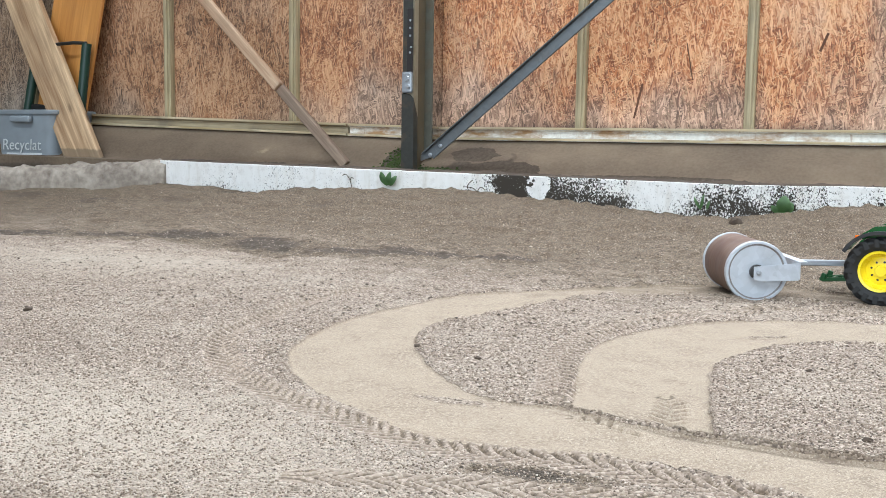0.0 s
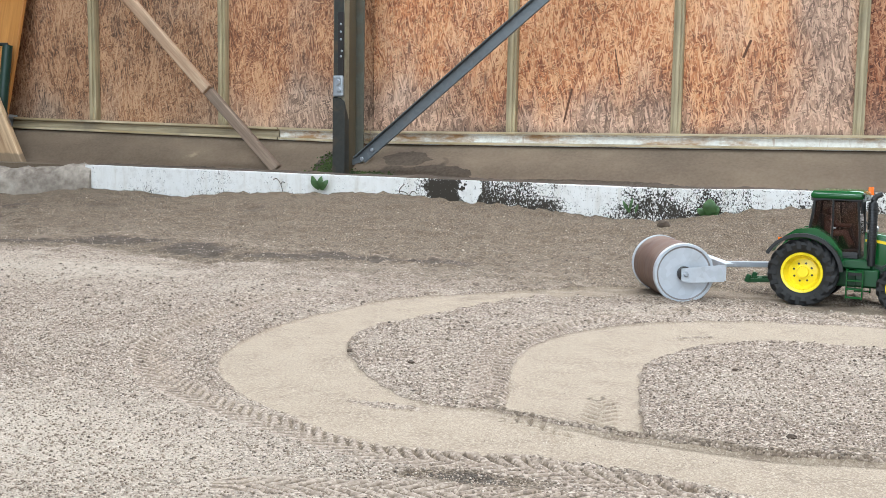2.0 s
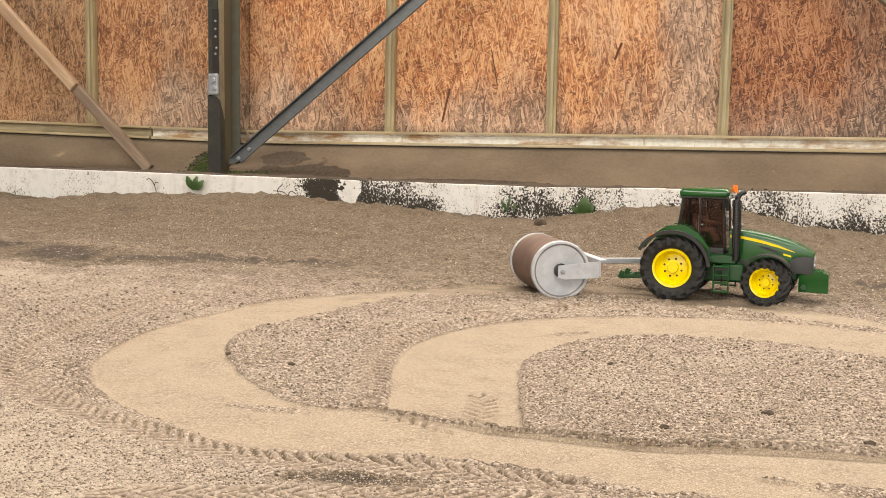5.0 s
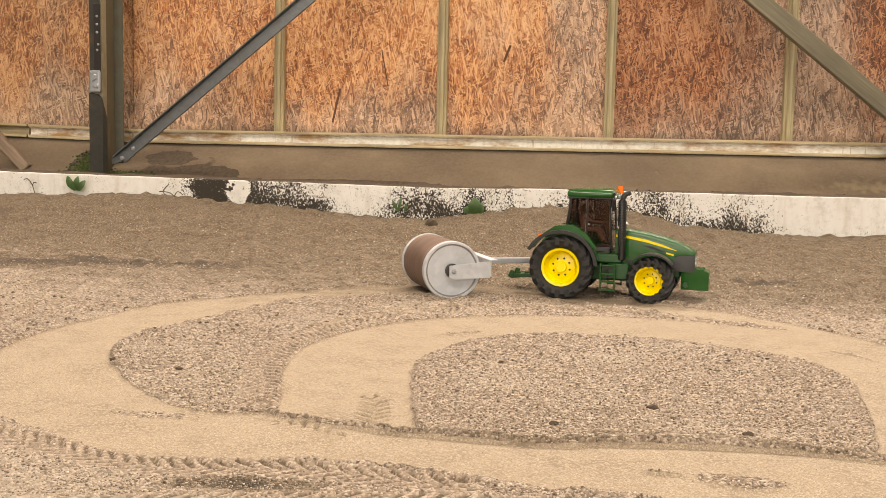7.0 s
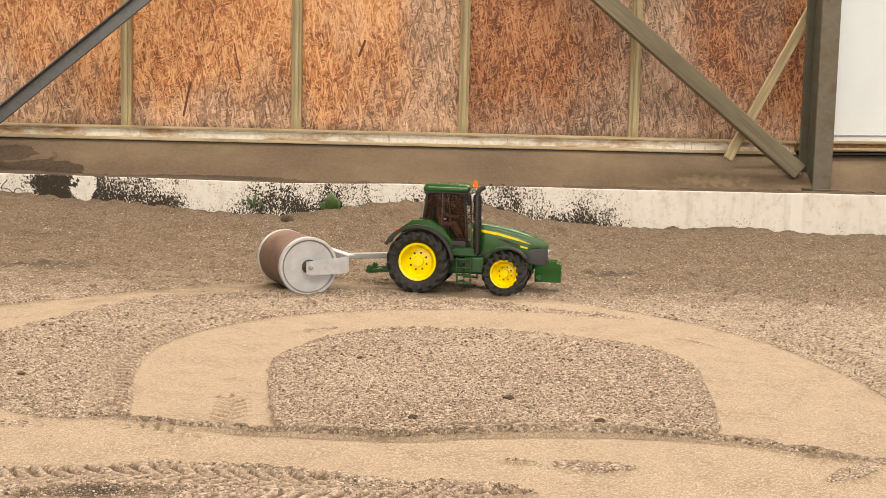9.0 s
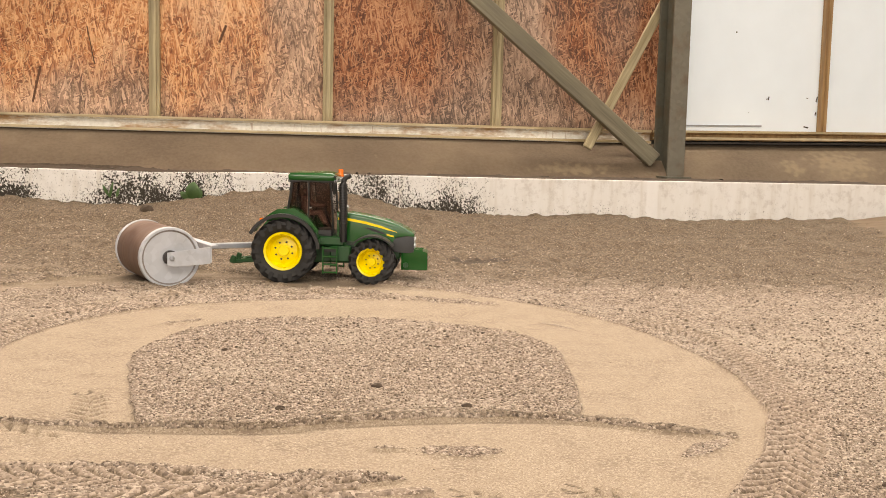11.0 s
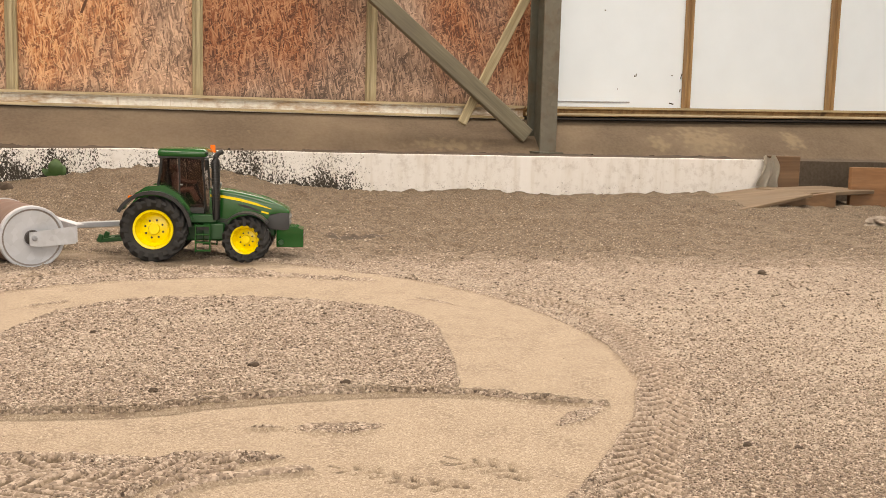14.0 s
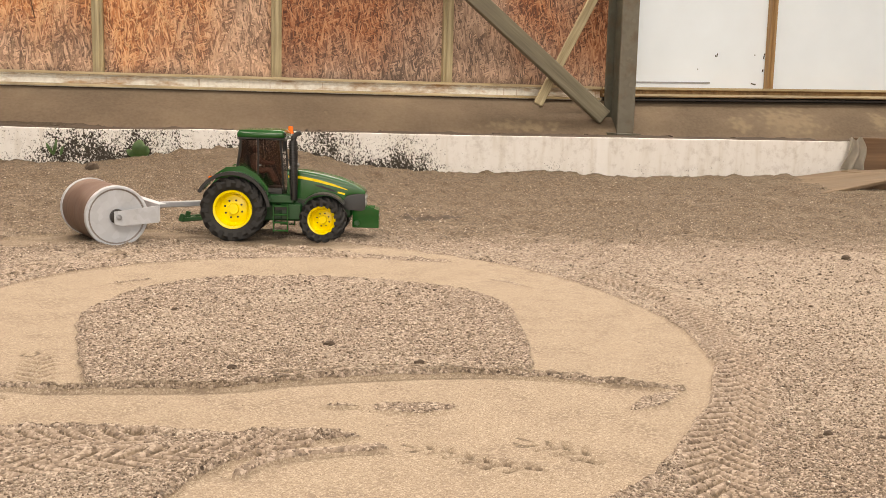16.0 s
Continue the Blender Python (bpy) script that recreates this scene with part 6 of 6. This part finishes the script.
def build_driver_doll():
    """A toy driver, one plain rounded shape on the seat."""
    bm = bmesh.new()
    tube(bm, [(0.040, 0, 0.126), (0.038, 0, 0.140), (0.037, 0, 0.158), (0.038, 0, 0.164)], [0.010, 0.011, 0.011, 0.005], 12)
    tube(bm, [(0.038, 0, 0.165), (0.038, 0, 0.169), (0.038, 0, 0.175), (0.038, 0, 0.179)], [0.003, 0.0062, 0.0065, 0.003], 12)
    for s in (-1, 1):
        tube(bm, [(0.042, s * 0.007, 0.129), (0.066, s * 0.009, 0.130), (0.078, s * 0.009, 0.108)], [0.006, 0.0055, 0.004], 10)
        tube(bm, [(0.038, s * 0.012, 0.158), (0.054, s * 0.014, 0.146), (0.076, s * 0.008, 0.145)], [0.004, 0.0035, 0.003], 10)
    ob = part("driver_doll", bm, MAT_DOLL, smooth=60)
    ob.matrix_world = TRACTOR @ pose(-0.004, 0, 0.008)
    tagged(ob, "plain reddish-brown toy driver sitting in the tractor cab", "doll")


build_driver_doll()


# ---- the towed roller ----
def build_roller():
    z0 = height_at(-0.282, 2.022)
    ro = holder("towed_roller", pose(-0.282, 2.022, z0 - 0.001, 0, 0, 22.5))
    tagged(ro, "rusty brown steel ground roller with light grey ends and drawbar", "roller")
    R, L = 0.0560, 0.20
    bm = lathe(bmesh.new(), [(R - 0.002, -L / 2 + 0.008), (R, -L / 2 + 0.010), (R, L / 2 - 0.010), (R - 0.002, L / 2 - 0.008)], 72)
    ob = part("drum", bm, MAT_BARREL, ro, "rust-brown drum", smooth=40)
    ob.location = (0, 0, R + 0.0015)
    for s in (-1, 1):
        y = s * L / 2
        bm = lathe(bmesh.new(), [(R - 0.001, s * (L / 2 - 0.013)), (R + 0.0015, s * (L / 2 - 0.0125)), (R + 0.0015, s * (L / 2 - 0.001)), (R + 0.0005, y), (R - 0.0035, y), (R - 0.004, s * (L / 2 - 0.003)), (0.012, s * (L / 2 - 0.003)), (0.011, s * (L / 2 - 0.001)), (0.0, s * (L / 2 - 0.001))], 72)
        end = part("end_disc", bm, MAT_ROLLER_GREY, ro, "light grey steel end disc", smooth=35)
        end.location = (0, 0, R + 0.0015)
        bm = lathe(bmesh.new(), [(R - 0.0085, s * (L / 2 - 0.0034)), (R - 0.0045, s * (L / 2 - 0.0024)), (R - 0.0038, s * (L / 2 - 0.0024)), (R - 0.0038, s * (L / 2 - 0.0034))], 72)
        part("weld_ring", bm, MAT_WELD, end, "brownish worn weld ring", smooth=40)
        # bearing widened into a dark disc that stands for the shaded hub recess
        bm = lathe(bmesh.new(), [(0.0, s * (L / 2 - 0.002)), (0.014, s * (L / 2 - 0.002)), (0.014, s * (L / 2 + 0.006)), (0.010, s * (L / 2 + 0.008)), (0.0, s * (L / 2 + 0.008))], 20)
        ob = part("bearing", bm, MAT_DARK_STEEL, end, smooth=40)
        bm = prism(bmesh.new(), [(-0.008, 0.045), (-0.008, 0.068), (0.074, 0.076), (0.074, 0.044), (0.004, 0.041)], s * (L / 2 + 0.008), s * (L / 2 + 0.0105))
        arm = part("side_arm", bm, MAT_ROLLER_GREY, ro, "pale grey steel side arm")
        bm = lathe(bmesh.new(), [(0.0, 0.0), (0.0052, 0.0), (0.0052, s * 0.004), (0.003, s * 0.006), (0.0, s * 0.006)], 6)
        ob = part("nut", bm, MAT_BRIGHT_ZINC, arm)
        ob.location = (0.0, s * (L / 2 + 0.0105), 0.0575)
    part("cross_plate", boxed((0.003, L + 0.021, 0.033), (0.0755, 0, 0.0625), bevel=0.0006), MAT_ROLLER_GREY, ro)
    part("cross_lip", boxed((0.014, L + 0.018, 0.0025), (0.083, 0, 0.078), bevel=0.0005), MAT_ROLLER_GREY, ro)
    part("drawbar", boxed((0.135, 0.014, 0.011), (0.142, 0, 0.066), bevel=0.0012), MAT_BRIGHT_ZINC, ro, "zinc box-section drawbar")
    for y in (-0.09, -0.075, 0.075, 0.09):
        bm = lathe(bmesh.new(), [(0.0, 0.0), (0.0028, 0.0), (0.002, 0.0016), (0.0, 0.002)], 10, pose(0, 0, 0, 0, 0, -90))
        ob = part("rivet", bm, MAT_BRIGHT_ZINC, ro)
        ob.location = (0.077, y, 0.062)


build_roller()


# ---- loose grains ----
def build_grains():
    rng = np.random.default_rng(11)
    n = 200000
    y = 0.54 / (1 - rng.random(n) * (1 - 0.54 / 3.1))
    x = (rng.random(n) * 2.06 - 1.21) * y
    p = rolled(x, y)
    keep = (rng.random(n) > p * 0.965) & (y < 3.2) & (rng.random(n) > 0.55 * np.clip(dust_at(x, y), 0, 1))
    for line, half, _ in TRACKS:
        d, _, _ = along_line(x, y, line, 0.07)
        keep &= ~((d < half * 1.1) & (rng.random(n) < 0.88))
    for line, half, _ in BERMS:
        d, _, _ = along_line(x, y, line, 0.07)
        keep &= ~((d < half * 1.6) & (rng.random(n) < 0.8))
    x, y, p = x[keep], y[keep], p[keep]
    z = ground_height(x, y, p)
    n = len(x)
    r = (0.0008 + 0.0014 * rng.random(n) ** 2.1) * (1 - 0.5 * p) * np.clip(0.35 + 0.5 * y, 0.7, 1.0)
    r[rng.random(n) < 0.004] *= 1.8
    octa = np.array([(1, 0, 0), (0, 1, 0), (-1, 0, 0), (0, -1, 0), (0, 0, 1), (0, 0, -1)], float)
    tris = np.array([(0, 1, 4), (1, 2, 4), (2, 3, 4), (3, 0, 4), (1, 0, 5), (2, 1, 5), (3, 2, 5), (0, 3, 5)])
    q = rng.normal(size=(n, 4))
    q /= np.linalg.norm(q, axis=1)[:, None]
    w, a, b, c = q.T
    rot = np.stack([np.stack([1 - 2 * (b * b + c * c), 2 * (a * b - c * w), 2 * (a * c + b * w)], -1), np.stack([2 * (a * b + c * w), 1 - 2 * (a * a + c * c), 2 * (b * c - a * w)], -1), np.stack([2 * (a * c - b * w), 2 * (b * c + a * w), 1 - 2 * (a * a + b * b)], -1)], 1)
    shape = octa[None] * (0.6 + 0.8 * rng.random((n, 6, 1)))
    co = np.einsum("nij,nkj->nki", rot, shape) * r[:, None, None]
    co[:, :, 2] *= 0.8
    co += np.stack([x, y, z + 0.35 * r], -1)[:, None, :]
    f = (tris[None] + 6 * np.arange(n)[:, None, None]).reshape(-1)
    me = bpy.data.meshes.new("grit")
    me.vertices.add(6 * n)
    me.vertices.foreach_set("co", co.ravel())
    me.loops.add(len(f))
    me.loops.foreach_set("vertex_index", f.astype(np.int32))
    me.polygons.add(len(f) // 3)
    me.polygons.foreach_set("loop_start", np.arange(0, len(f), 3, dtype=np.int32))
    me.update(calc_edges=True)
    me.materials.append(MAT_GRAIN)
    tagged(new("grit", me), "loose grey-brown grit grains strewn over the sandpit", "grit", kind="stuff")


build_grains()


def build_crumbs():
    """Larger clods and pebbles strewn over the back of the pit."""
    rng = np.random.default_rng(5)
    n = 9000
    y = 1.35 + 1.75 * rng.random(n) ** 0.9
    x = (rng.random(n) * 1.9 - 1.06) * y
    p = rolled(x, y)
    keep = p < 0.3
    x, y, p = x[keep], y[keep], p[keep]
    z = ground_height(x, y, p)
    bm = bmesh.new()
    bmesh.ops.create_icosphere(bm, subdivisions=1, radius=1.0)
    base = np.array([v.co[:] for v in bm.verts])
    tris = np.array([[v.index for v in f.verts] for f in bm.faces])
    bm.free()
    n, k = len(x), len(base)
    r = 0.0012 + 0.0022 * rng.random(n) ** 3
    co = base[None] * (0.65 + 0.7 * rng.random((n, k, 1))) * r[:, None, None] * np.stack([np.ones(n), 0.7 + 0.5 * rng.random(n), 0.55 + 0.3 * rng.random(n)], -1)[:, None, :]
    co += np.stack([x, y, z + 0.2 * r], -1)[:, None, :]
    me = bpy.data.meshes.new("crumbs")
    me.from_pydata(co.reshape(-1, 3).tolist(), [], (tris[None] + k * np.arange(n)[:, None, None]).reshape(-1, 3).tolist())
    me.materials.append(MAT_CRUMB)
    tagged(new("crumbs", me), "small dark and pale clods strewn over the sand", "clods", kind="stuff")


build_crumbs()


# single clods that stand out on the grit
for k, (x, y, size) in enumerate(((-0.602, 1.227, 0.0045), (-0.499, 1.197, 0.0045), (0.088, 1.131, 0.006), (0.495, 0.765, 0.0045), (0.534, 0.746, 0.0045), (-0.02, 1.02, 0.005), (0.173, 1.012, 0.0055), (1.113, 1.711, 0.009), (-1.287, 1.182, 0.008), (-0.10, 1.35, 0.004))):
    clod = blob("clod", (0, 0, 0), (size, size * 0.7, size * 0.6), MAT_CLOD, 3.7 * k, 2, 0.5)
    clod.location = Vector(on_sand(x, y)) + Vector((0, 0, size * 0.25))
    tagged(clod, "small dark clod of earth on the grit", "clod", "clods")
